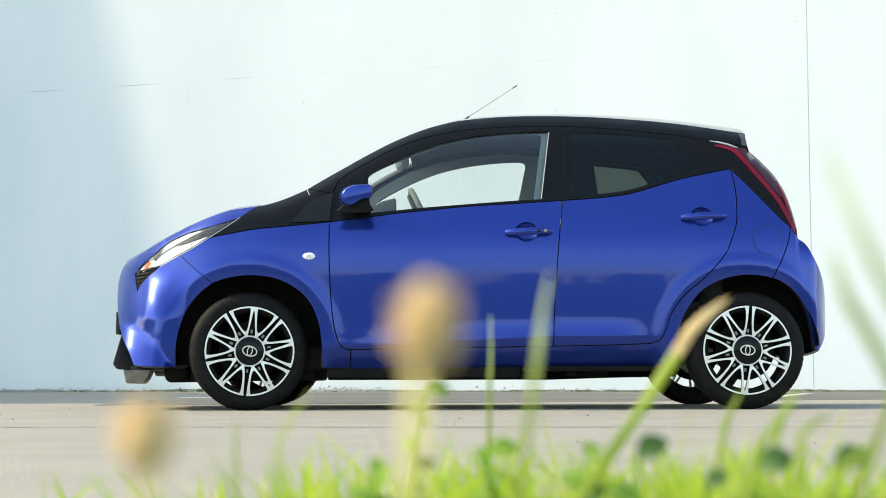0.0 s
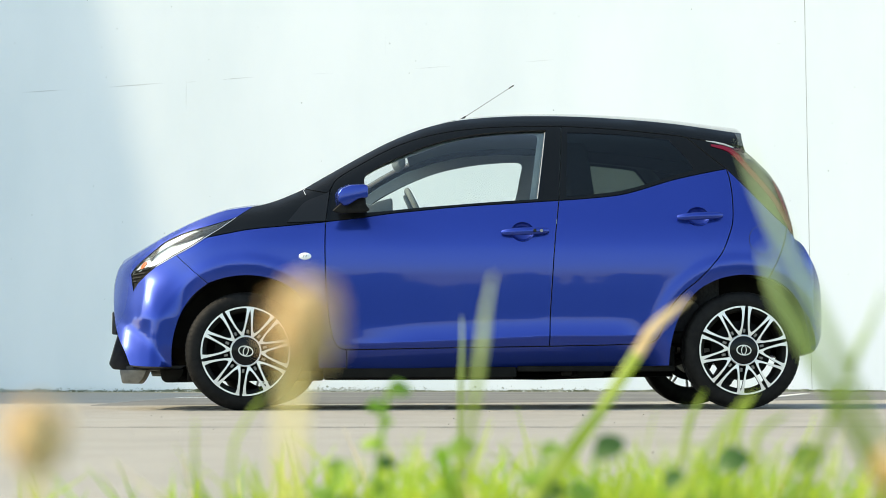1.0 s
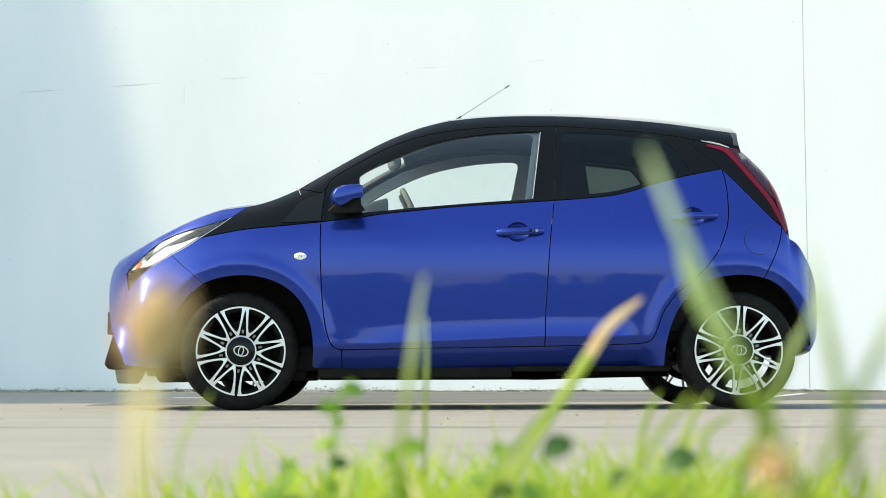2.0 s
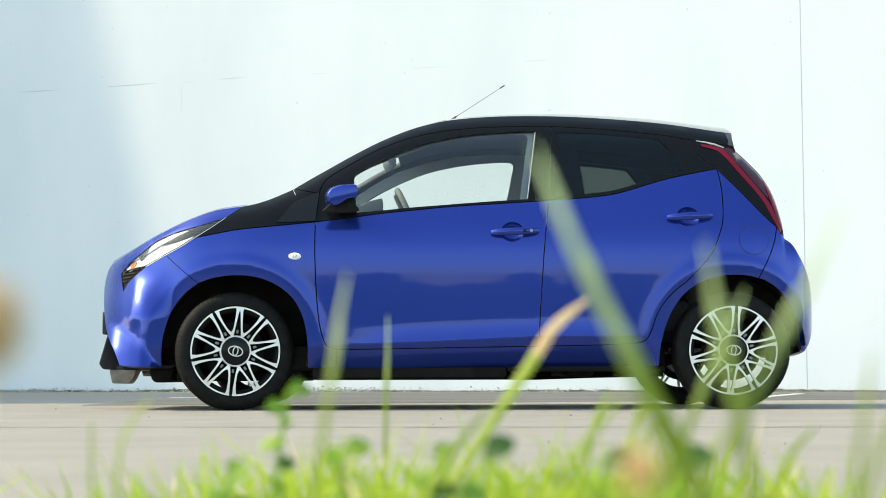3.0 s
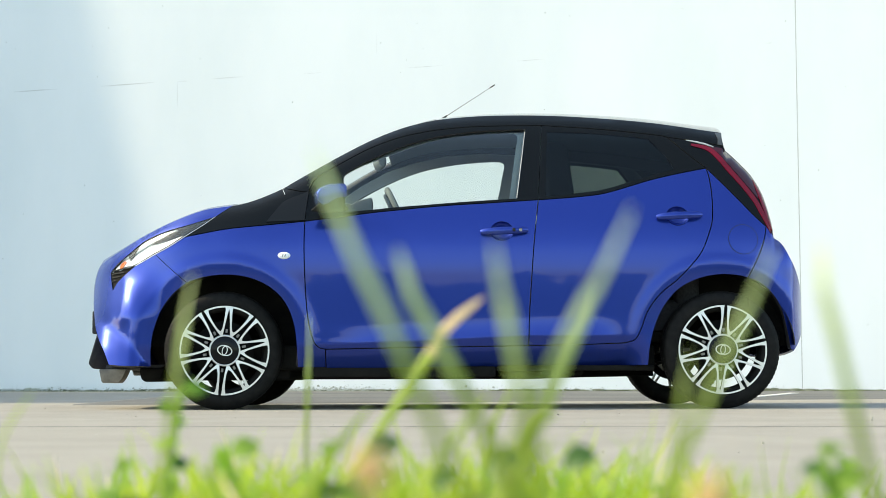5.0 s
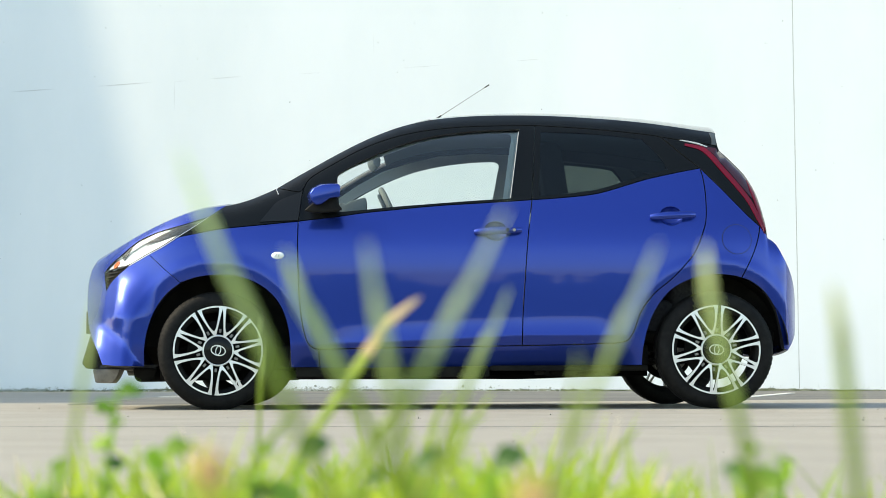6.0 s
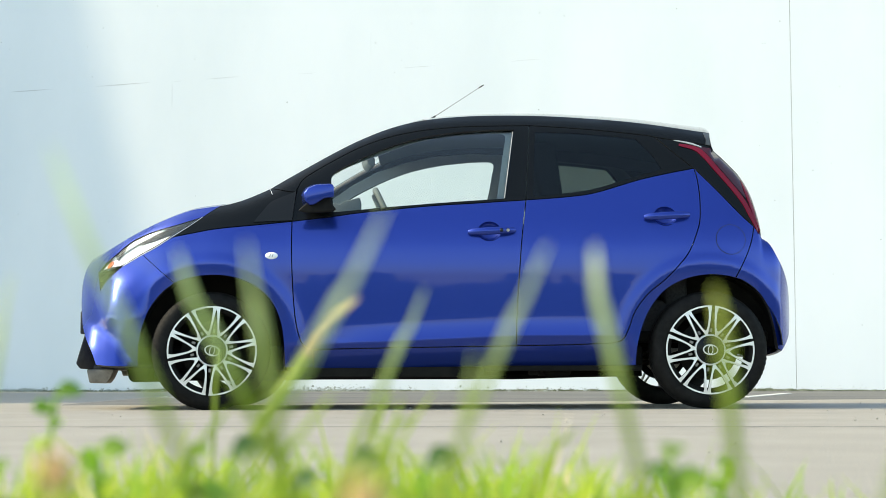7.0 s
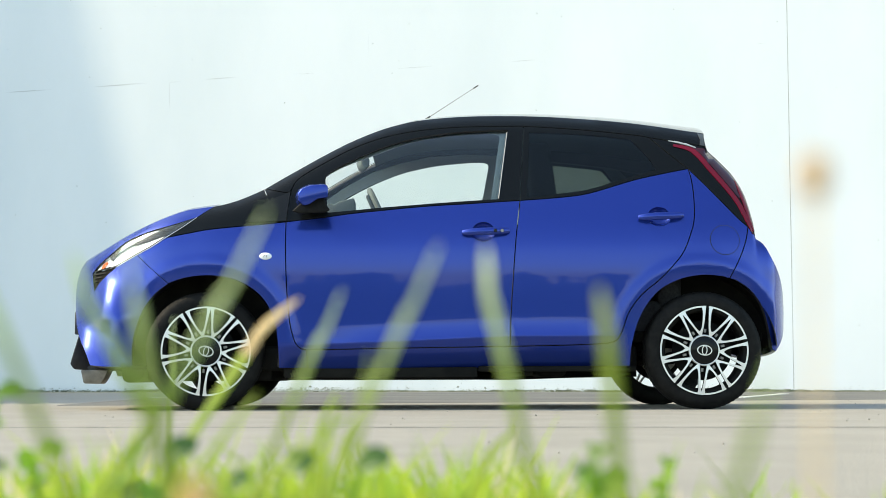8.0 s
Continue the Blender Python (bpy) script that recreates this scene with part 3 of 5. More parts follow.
def panel(name, pts, s, mats, parent, gap=0.0025, thick=0.022, off=0.0, step=0.035, holes=(), label="", lean=None, fine=()):
    """A shaped sheet of the body's side s (-1 or 1): the outline laid on the flank, with a turned-in rim and a back."""
    pts = inset(pts, gap) if gap else pts
    bm = bmesh.new()
    if holes:
        rims = []
        for ring in (pts, *holes):
            vs = [bm.verts.new((p[0], 0, p[1])) for p in ring]
            rims += [bm.edges.new((a, b)) for a, b in zip(vs, vs[1:] + vs[:1])]
        bmesh.ops.triangle_fill(bm, use_beauty=True, use_dissolve=False, edges=rims, normal=(0, -1, 0))
    else:
        bm.faces.new([bm.verts.new((p[0], 0, p[1])) for p in pts])
    xs, zs = [p[0] for p in pts], [p[1] for p in pts]
    for k in range(math.ceil(min(xs) / step), math.ceil(max(xs) / step)):
        bmesh.ops.bisect_plane(bm, geom=bm.verts[:] + bm.edges[:] + bm.faces[:], plane_co=(k * step, 0, 0), plane_no=(1, 0, 0), dist=1e-5)
    for k in range(math.ceil(min(zs) / step), math.ceil(max(zs) / step)):
        bmesh.ops.bisect_plane(bm, geom=bm.verts[:] + bm.edges[:] + bm.faces[:], plane_co=(0, 0, k * step), plane_no=(0, 0, 1), dist=1e-5)
    for z in fine:
        bmesh.ops.bisect_plane(bm, geom=bm.verts[:] + bm.edges[:] + bm.faces[:], plane_co=(0, 0, z), plane_no=(0, 0, 1), dist=1e-5)
    front = bm.faces[:]
    nv = {}
    for v in bm.verts:
        x, z = v.co.x, v.co.z
        nv[v] = side_normal(x, z, s)
        v.co.y = s * (half_width(x, z) + off)
        if lean:                                  # leans back from a line z = a + b * x
            k, a, b = lean
            v.co.y -= s * k * (z - a - b * x)
            nv[v] = Vector((nv[v].x - k * b, nv[v].y, nv[v].z + k)).normalized()
    bm.normal_update()
    turned = [f for f in front if f.normal.y * s < 0]
    if turned:
        bmesh.ops.reverse_faces(bm, faces=turned)
    twin = {}
    for v in list(bm.verts):
        twin[v] = bm.verts.new(v.co - nv[v] * thick)
        nv[twin[v]] = -nv[v]
    rim = [e for e in bm.edges if len(e.link_faces) == 1]
    for e in rim:
        lp = e.link_loops[0]
        a, b = lp.vert, lp.link_loop_next.vert
        r = bm.faces.new((b, a, twin[a], twin[b]))
        r.material_index = 1 if len(mats) > 1 else 0
    backs = []
    for q in front:
        r = bm.faces.new([twin[l.vert] for l in q.loops][::-1])
        r.material_index = len(mats) - 1
        backs.append(r)
    bm.verts.index_update()
    bm.faces.index_update()
    shown = {q.index for q in front + backs}
    dirs = {v.index: n for v, n in nv.items()}
    bm.normal_update()
    me = bpy.data.meshes.new(name)
    bm.to_mesh(me)
    bm.free()
    for m in mats:
        me.materials.append(m)
    normals = []
    for q in me.polygons:
        q.use_smooth = True
        for li in q.loop_indices:
            vi = me.loops[li].vertex_index
            normals.append(dirs[vi] if q.index in shown else q.normal.copy())
    me.normals_split_custom_set(normals)
    ob = new(name, me)
    ob.parent = parent
    return tagged(ob, label)


def across(name, curves, bulge, mats, parent, label="", n=5, nv=20, rng=None, power=2.4, thick=0.012, border=0):
    """A sheet across the car between its two sides, along an edge curve, crowned outwards in the middle."""
    pts = []
    for c in curves:
        pts += spline(CURVES[c], n) if not pts else spline(CURVES[c], n)[1:]
    if rng:
        pts = pts[int(rng[0] * (len(pts) - 1)): int(rng[1] * (len(pts) - 1)) + 1]
    bm = bmesh.new()
    rows = []
    for i, p in enumerate(pts):
        t = pts[min(i + 1, len(pts) - 1)] - pts[max(i - 1, 0)]
        nrm = np.array([-t[1], t[0]]) / max(np.hypot(*t), 1e-9)
        rise = bulge[0] + (bulge[1] - bulge[0]) * i / (len(pts) - 1)
        w = half_width(p[0], p[1]) - 0.002
        row = []
        for k in range(nv + 1):
            v = math.sin(math.pi / 2 * (-1 + 2 * k / nv))
            q = p + nrm * rise * (1 - abs(v) ** power)
            row.append(bm.verts.new((q[0], w * v, q[1])))
        rows.append(row)
    for a, b in zip(rows, rows[1:]):
        for k in range(nv):
            bm.faces.new((a[k], a[k + 1], b[k + 1], b[k])).material_index = 1 if min(k, nv - 1 - k) < border else 0
    bmesh.ops.recalc_face_normals(bm, faces=bm.faces)
    ob = part(name, bm, mats, parent, label, 60)
    md = ob.modifiers.new("thick", "SOLIDIFY")
    md.thickness, md.offset = thick, -1
    return ob


def build_wheel():
    """Steel wheel with a ten-spoke machined cover, facing -y, its axle at the origin."""
    wheel = new("wheel")
    # tyre with sidewall bulge and a notched tread
    prof = [(0.192, -0.070), (0.200, -0.078), (0.225, -0.0835), (0.252, -0.081), (0.274, -0.072), (0.284, -0.060), (0.2885, -0.045), (0.2895, -0.028),
            (0.284, -0.026), (0.284, -0.020), (0.2895, -0.018), (0.290, 0.0), (0.2895, 0.018), (0.284, 0.020), (0.284, 0.026), (0.2895, 0.028),
            (0.2885, 0.045), (0.284, 0.060), (0.274, 0.072), (0.252, 0.081), (0.225, 0.0835), (0.200, 0.078), (0.192, 0.070)]
    seg = 216
    bm = lathe([(0.200 + (r - 0.200) * 0.86 if r > 0.2 else r, y) for r, y in prof], seg)
    for v in bm.verts:
        r = math.hypot(v.co.x, v.co.z)
        a = math.atan2(v.co.z, v.co.x)
        k = int((a / (2 * math.pi)) * seg + 0.5 + 0.01)
        if r > 0.2620 and abs(v.co.y) > 0.027 and k % 3 == 0:
            v.co.x *= 1 - 0.0026 / r
            v.co.z *= 1 - 0.0026 / r
    for v in bm.verts:                       # the flat under the load
        if v.co.z < -0.225:
            v.co.z = -0.275 + 0.003 * math.log1p(math.exp((0.275 + v.co.z) / 0.003))
    part("tyre", bm, RUBBER, wheel, "black rubber tyre with block tread", 40)
    part("rim", lathe([(0.188, 0.075), (0.196, 0.078), (0.198, 0.07), (0.186, 0.055), (0.180, 0.0), (0.178, -0.045), (0.186, -0.062), (0.199, -0.075), (0.197, -0.079), (0.186, -0.072)], 72), DARK, wheel, "dark steel rim")
    part("steel_disc", lathe([(0.02, -0.045), (0.095, -0.040), (0.134, -0.022), (0.140, -0.020), (0.140, -0.010), (0.02, -0.02)], 64), DARK, wheel, "black steel wheel disc")
    part("brake_drum", lathe([(0.0, -0.005), (0.100, -0.005), (0.106, 0.004), (0.106, 0.060), (0.0, 0.062)], 48), GREY_METAL, wheel, "dull grey brake drum")
    cover = part("wheel_cover", lathe([(0.190, -0.070), (0.2085, -0.076), (0.2095, -0.082), (0.2085, -0.0855), (0.2078, -0.0868), (0.2000, -0.0868), (0.1990, -0.080), (0.190, -0.072)], 120), (ALLOY, BLACK), wheel, "machined silver and black ten-spoke wheel cover")
    for q in cover.data.polygons:               # the machined face is bright, the rest of the ring black
        q.material_index = 0 if abs(q.normal.y) > 0.6 and abs(q.center.y) > 0.086 else 1

    # forked spokes: two arms round each window; one arm closes on its neighbour at the ring, the other leaves a slot
    table = lambda rows: hermite(np.array(rows))
    wedge_half = table([(0.060, 0.0165), (0.078, 0.0162), (0.10, 0.0134), (0.13, 0.0098), (0.16, 0.0060), (0.186, 0.0018), (0.192, 0.0), (0.21, 0.0)])
    slot_half = table([(0.060, 0.0165), (0.078, 0.0158), (0.10, 0.0126), (0.13, 0.0098), (0.17, 0.0080), (0.21, 0.0074)])
    arm_wide = table([(0.090, 0.0170), (0.0925, 0.0140), (0.096, 0.0118), (0.102, 0.0102), (0.13, 0.0094), (0.16, 0.0110), (0.185, 0.0140), (0.203, 0.0200), (0.21, 0.023)])
    radii = (0.066, 0.074, 0.082, 0.088, 0.0895, 0.091, 0.093, 0.0955, 0.0985, 0.103, 0.110, 0.121, 0.132, 0.145, 0.158, 0.170, 0.178, 0.184, 0.188, 0.194, 0.199, 0.203)

    def fork(turn):
        sp = bmesh.new()
        for sgn, gap in ((turn, wedge_half), (-turn, slot_half)):
            rows = []
            for r in radii:
                out = r * math.radians(18) - max(gap(r), 0.0)
                inn = max(out - arm_wide(r), 0.0) if r > 0.0885 else 0.0
                y = -0.0872 - 0.0035 * math.sin(math.pi * (r - 0.066) / 0.137)
                rows.append([sp.verts.new((r * math.sin(sgn * d / r), y, r * math.cos(d / r))) for d in (out, 0.5 * (out + inn), inn)])
            for p, q in zip(rows, rows[1:]):
                for j in range(2):
                    sp.faces.new((p[j], p[j + 1], q[j + 1], q[j]))
        bmesh.ops.remove_doubles(sp, verts=sp.verts, dist=2e-5)
        bmesh.ops.recalc_face_normals(sp, faces=sp.faces)
        if sum(q.normal.y for q in sp.faces) > 0:
            bmesh.ops.reverse_faces(sp, faces=sp.faces[:])
        rim = [e for e in sp.edges if len(e.link_faces) == 1]
        twin = {}
        for e in rim:
            lp = e.link_loops[0]
            for v in e.verts:
                if v not in twin:
                    twin[v] = sp.verts.new(v.co + Vector((0, 0.020, 0)))
            v, w = lp.vert, lp.link_loop_next.vert
            sp.faces.new((w, v, twin[v], twin[w])).material_index = 1
        return mesh_from("spoke", sp, (ALLOY, BLACK), 30)

    clip_bm = box(bmesh.new(), (-0.0058, -0.070, 0.083), (0.0058, -0.056, 0.101), 0.002, 1)
    forks, clip_me = (fork(1), fork(-1)), mesh_from("clip", clip_bm, GREY_METAL, 30)
    slot = bmesh.new()
    box(slot, (-0.0062, -0.0885, 0.196), (0.0062, -0.082, 0.2098))
    slot_me = mesh_from("slot", slot, DARK, 30)
    for k in range(10):                         # slots stand at the top and every 72 degrees round
        for nm, me, turn in (("spoke", forks[k % 2], 18), ("clip", clip_me, 0), ("slot", slot_me, 0)):
            if nm == "slot" and k % 2:
                continue
            ob = new(nm, me)
            ob.parent = cover
            ob.matrix_basis = Matrix.Rotation(math.radians(36 * k + turn), 4, "Y")
    part("hub_ring", lathe([(0.062, -0.080), (0.0655, -0.0885), (0.068, -0.0895), (0.0715, -0.0885), (0.074, -0.078)], 64), ALLOY, cover, "machined silver hub ring")
    part("centre_cap", lathe([(0.0, -0.0945), (0.034, -0.094), (0.054, -0.0925), (0.061, -0.0900), (0.0655, -0.0890), (0.0655, -0.07)], 48), BLACK, cover, "gloss black centre cap")
    em = bmesh.new()                       # plain oval emblem
    for w, h, cx, cz, th in ((0.033, 0.0225, 0, 0, 0.0034), (0.0110, 0.0200, 0, 0, 0.0028)):
        seg2 = 36
        rings = [[em.verts.new((cx + (w + o) * math.cos(2 * math.pi * k / seg2), y, cz + (h + o) * math.sin(2 * math.pi * k / seg2))) for k in range(seg2)]
                 for o, y in ((-th, -0.0925), (-th * 0.6, -0.0968), (th * 0.6, -0.0968), (th, -0.0925))]
        for p, q in zip(rings, rings[1:]):
            for k in range(seg2):
                em.faces.new((p[k], p[(k + 1) % seg2], q[(k + 1) % seg2], q[k]))
    bmesh.ops.recalc_face_normals(em, faces=em.faces)
    part("emblem", em, ALLOY, cover, "small chrome oval emblem")
    return wheel


def soft_block(name, lo, hi, bevel, mat, parent, label="", seg=3, shear=None):
    bm = box(bmesh.new(), lo, hi, bevel, seg)
    if shear:
        for v in bm.verts:
            v.co = shear(v.co)
    return part(name, bm, mat, parent, label, 40)


def build_handle(s, x0, x1, xm, z0, z1, parent, lock):
    """A strap handle over a round cup in the door."""
    w = half_width(xm, (z0 + z1) / 2)
    cup = lathe([(0.0, -0.026), (0.026, -0.024), (0.040, -0.014), (0.0462, -0.003), (0.0474, -0.0005)], 40)
    for v in cup.verts:
        v.co = Vector((v.co.x * 1.15 + xm, s * (half_width(v.co.x * 1.15 + xm, v.co.z * 0.98 + (z0 + z1) / 2) + v.co.y), v.co.z * 0.98 + (z0 + z1) / 2))
    bmesh.ops.recalc_face_normals(cup, faces=cup.faces)
    handle = part("door_handle", cup, PAINT, parent, "body-coloured blue door handle over a round cup")
    bm = bmesh.new()
    pts, rad = [], []
    for k in range(13):
        t = k / 12
        x = x0 + (x1 - x0) * t
        z = z0 + (z1 - z0) * t
        pts.append((x, s * (half_width(x, z) + 0.012 + 0.022 * math.sin(math.pi * t) ** 0.6), z))
        rad.append(0.0135 + 0.004 * math.sin(math.pi * t) ** 0.5 if 0 < k < 12 else 0.011)
    tube(bm, pts, rad, 14, 0.6)
    bmesh.ops.recalc_face_normals(bm, faces=bm.faces)
    part("grip", bm, PAINT, handle, "blue painted strap grip")
    if lock:
        d = lathe([(0.0, -0.003), (0.006, -0.003), (0.008, 0.0)], 20)
        x, z = x0 + (x1 - x0) * 0.84, z0 + (z1 - z0) * 0.84
        for v in d.verts:
            v.co = Vector((v.co.x + x, s * (half_width(x, z) + 0.041 - abs(v.co.y)), v.co.z + z))
        part("lock", d, GREY_METAL, handle, "chrome key lock")
        soft_block("button", (x - 0.038, s * (half_width(x, z) + 0.045), z - 0.008), (x - 0.024, s * (half_width(x, z) + 0.030), z + 0.008), 0.002, BLACK, handle, "small black button", 1)


LOW_ROWS = [0.20 + 0.007 * k for k in range(33)]        # close rows where the crease runs


def build_car():
    car = tagged(new("car"), "small blue hatchback with a black roof, parked on the yard", "car")
    for s in (-1, 1):
        P3, B2 = (PAINT, TRIM, DARK), (BLACK, TRIM, DARK)
        panel("front_bumper_side", outline("nose", "hood_cap", "vent", "lamp_low_c", "bumper_gap", "-arch_front_a", "-bumper_bottom"), s, P3, car, gap=0.0004, step=0.015)
        panel("front_fender", outline("lamp_low_b", "wedge_low", "shut_front", "fender_low", "-arch_front_b", "-bumper_gap"), s, P3, car, step=0.016)
        lamp = panel("headlamp", outline("lamp_low", "lamp_low_b", "lamp_rear", "-lamp_top"), s, (LENS_GLASS,), car, gap=0.0008, thick=0.003, off=-0.001, step=0.012, label="clear headlamp with chrome reflector")
        panel("reflector", inset(outline("lamp_low", "lamp_low_b", "lamp_rear", "-lamp_top"), 0.006), s, (SILVER, TRIM, DARK), lamp, thick=0.01, off=-0.008, step=0.02, lean=(0.30, 1.462, 0.478), label="bright reflector behind the lens")
        trim = [(-1.690, 0.700), (-1.615, 0.744), (-1.548, 0.790), (-1.450, 0.829), (-1.330, 0.862), (-1.232, 0.890), (-1.300, 0.862), (-1.42, 0.822), (-1.52, 0.778), (-1.62, 0.722)]
        panel("lamp_trim", [np.array(p) for p in trim], s, (LAMP_GREY,), lamp, gap=0, thick=0.004, off=-0.008, step=0.02, label="frosted grey upper lamp trim")
        panel("lamp_divider", [np.array(p) for p in ((-1.634, 0.727), (-1.600, 0.758), (-1.574, 0.772), (-1.594, 0.735), (-1.622, 0.704))], s, (SMOKE,), lamp, gap=0, thick=0.004, off=-0.0065, step=0.02, label="dark divider beside the indicator")
        panel("indicator", [np.array((-1.662 + 0.016 * math.cos(a), 0.686 + 0.012 * math.cos(a) + 0.012 * math.sin(a))) for a in np.linspace(0, 2 * math.pi, 14, endpoint=False)], s, (AMBER,), lamp, gap=0, thick=0.008, off=-0.006, step=0.02, label="small amber indicator")
        panel("lamp_fin", [np.array(p) for p in ((-1.519, 0.773), (-1.427, 0.822), (-1.345, 0.853), (-1.225, 0.893), (-1.300, 0.846), (-1.355, 0.813), (-1.437, 0.789))], s, (SMOKE,), lamp, gap=0, thick=0.004, off=-0.007, step=0.02, label="grey fin in the lamp")
        panel("lamp_cover", [np.array(p) for p in ((-1.395, 0.843), (-1.326, 0.860), (-1.232, 0.890), (-1.272, 0.862), (-1.335, 0.822), (-1.352, 0.836))], s, (SMOKE,), lamp, gap=0, thick=0.004, off=-0.005, step=0.02, label="smoked rear end of the lamp")
        edge = spline(np.concatenate([CURVES["lamp_low_c"], CURVES["lamp_low_b"][1:], CURVES["lamp_rear"][1:]]), 5)
        bm = tube(bmesh.new(), [(p[0], s * (half_width(*p) + 0.001), p[1]) for p in edge], [0.0018] * len(edge), 8)
        part("lamp_edge", bm, CHROME, lamp, "bright rim along the lamp's lower edge")
        panel("front_vent", outline("vent", "-lamp_low_d"), s, (DARK,), car, off=-0.012, step=0.03, label="black ribbed vent below the headlamp")
        panel("hood_side", outline("lamp_top", "hood_cut", "-hood_top", "hood_cap"), s, P3, car, gap=0.0004, step=0.03)
        panel("windscreen_corner", outline("wedge_low", "-shut_top", "-apillar", "-cowl", "-hood_cut", "-lamp_rear"), s, B2, car, label="gloss black panel between bonnet and door")
        panel("mirror_corner", outline("corner_trim"), s, (SATIN,), car, gap=0, thick=0.012, off=0.006, step=0.02, label="matt black corner ahead of the door")
        part("washer_jet", tube(bmesh.new(), [(-0.897, s * (half_width(-0.897, 1.043) + 0.004), 1.040), (-0.884, s * (half_width(-0.884, 1.01) + 0.004), 1.012)], [0.0018, 0.0018], 6), PALE_GREY, car, "small pale clip on the black panel")
        panel("roof_rail", outline("apillar", "frame_top", "frame_top_rear", "tail_top", "-spoiler_end", "-roof", "-screen"), s, B2, car, label="gloss black roof side")
        door = panel("front_door", outline("belt", "mid_gap", "-door_bottom", "-shut_front"), s, P3, car, thick=0.05, step=0.025, holes=[disc(0.137, 0.8305, 0.0475, 1.15)], fine=LOW_ROWS, label="blue front door with a black window frame")
        # window frame of the front door: rails round the glass
        frame_of(door, s, outline("shut_top", "belt", "-mid_gap_top", "-frame_top"), outline("glass_front"))
        panel("window_pane", outline("glass_front"), s, (GLASS,), door, gap=-0.004, thick=0.004, off=-0.012, label="clear window glass")
        bm = tube(bmesh.new(), [(x, s * (half_width(x, z) + 0.001), z) for x, z in ((0.262, 1.330), (0.246, 1.222), (0.229, 1.108), (0.212, 0.993))], [0.0025] * 4, 8)
        part("window_channel", bm, GREY_METAL, door, "thin pale window channel")
        build_handle(s, 0.039, 0.257, 0.137, 0.826, 0.835, door, s < 0)
        rdoor = panel("rear_door", outline("belt_rear", "-rear_bottom_b", "-rear_bottom_a", "-mid_gap"), s, P3, car, thick=0.05, step=0.018, holes=[disc(0.968, 0.9045, 0.0475, 1.15)], fine=LOW_ROWS, label="blue rear door with tinted window")
        frame_of(rdoor, s, outline("mid_gap_top", "belt_rear", "-cpillar", "-frame_top_rear"), outline("glass_rear"))
        panel("window_pane", outline("glass_rear"), s, (TINT,), rdoor, gap=0.0, thick=0.004, off=-0.001, label="dark privacy glass")
        build_handle(s, 0.868, 1.081, 0.968, 0.899, 0.910, rdoor, False)
        panel("side_panel", outline("tail_in_a", "bumper_rear_gap", "-arch_rear_a", "-sill_low_a", "-sill_front", "door_bottom", "rear_bottom_a", "rear_bottom_b"), s, P3, car, label="blue rear quarter and sill", step=0.018, fine=LOW_ROWS)
        panel("rear_bumper_side", outline("tail_in_b", "rear", "rear_low", "-arch_rear_b", "-bumper_rear_gap"), s, P3, car, step=0.016)
        # a grey patch laid over the black spoiler end for its sheen
        panel("spoiler_sheen", [np.array(p) for p in ((1.194, 1.336), (1.224, 1.333), (1.217, 1.303), (1.219, 1.264), (1.194, 1.268), (1.200, 1.300))], s, (SPOILER_GREY,), car, gap=0, thick=0.004, off=0.003, step=0.02, label="sheen on the roof spoiler's end, laid on as grey")
        for k in range(5):
            zf = 0.592 + 0.017 * k
            xa, xb = -1.714 - 0.14 * (zf - 0.6), -1.715 + 1.25 * (zf - 0.592)
            part("vent_rib", tube(bmesh.new(), [(x, s * (half_width(x, zf + 0.10 * (x - xa)) - 0.004), zf + 0.10 * (x - xa)) for x in np.linspace(xa, xb, 6)], [0.0025] * 6, 6), TRIM, car)
        tl = panel("tail_lamp", outline("tail_top", "tail", "-tail_in", "-cpillar"), s, B2, car, step=0.03, label="black tail lamp with a red strip")
        strip_on(tl, s)
        fuel = [np.array((1.276 + 0.072 * math.cos(a), 0.794 + 0.072 * math.sin(a))) for a in np.linspace(0, 2 * math.pi, 40, endpoint=False)]
        if s < 0:
            panel("fuel_flap_ring", fuel, s, (TRIM,), car, gap=0, thick=0.004, off=0.0006, label="dark gap round the fuel flap")
            panel("fuel_flap", fuel, s, (PAINT,), car, gap=0.0026, thick=0.004, off=0.0020, label="round blue fuel flap")
        # side repeater
        rp = lathe([(0.0, 0.010), (0.016, 0.0085), (0.026, 0.005), (0.030, 0.0)], 32)
        for v in rp.verts:
            x, z = -0.880 + v.co.x * 0.98, 0.716 + v.co.z * 0.56
            v.co = Vector((x, s * (half_width(x, z) + v.co.y), z))
        rep_lamp = part("side_repeater", rp, SILVER, car, "oval clear side repeater")
        for dx in (-0.008, 0.004):
            part("rib", tube(bmesh.new(), [(-0.880 + dx + k * 0.004, s * (half_width(-0.88, 0.716) + 0.0105), 0.710 + 0.012 * k) for k in (0, 0.5, 1)], [0.0018] * 3, 6), GREY_METAL, rep_lamp)
        build_mirror(car, s)
        # arch liner
        for cx in (-1.165, 1.165):
            bm = bmesh.new()
            rows = []
            for k in range(25):
                a = math.radians(2 + 176 * k / 24)
                rows.append([bm.verts.new((cx + r * math.cos(a), s * y, 0.285 + r * math.sin(a))) for r, y in ((0.352, 0.735), (0.365, 0.70), (0.362, 0.52), (0.10, 0.50))])
            for p, q in zip(rows, rows[1:]):
                for j in range(3):
                    bm.faces.new((p[j], p[j + 1], q[j + 1], q[j]))
            part("arch_liner", bm, DARK, car, "black wheel arch liner")
    across("front_bumper", ["nose"], (0.045, 0.045), PAINT, car, "blue front bumper")
    across("hood", ["hood_top"], (0.055, 0.055), PAINT, car, "blue bonnet")
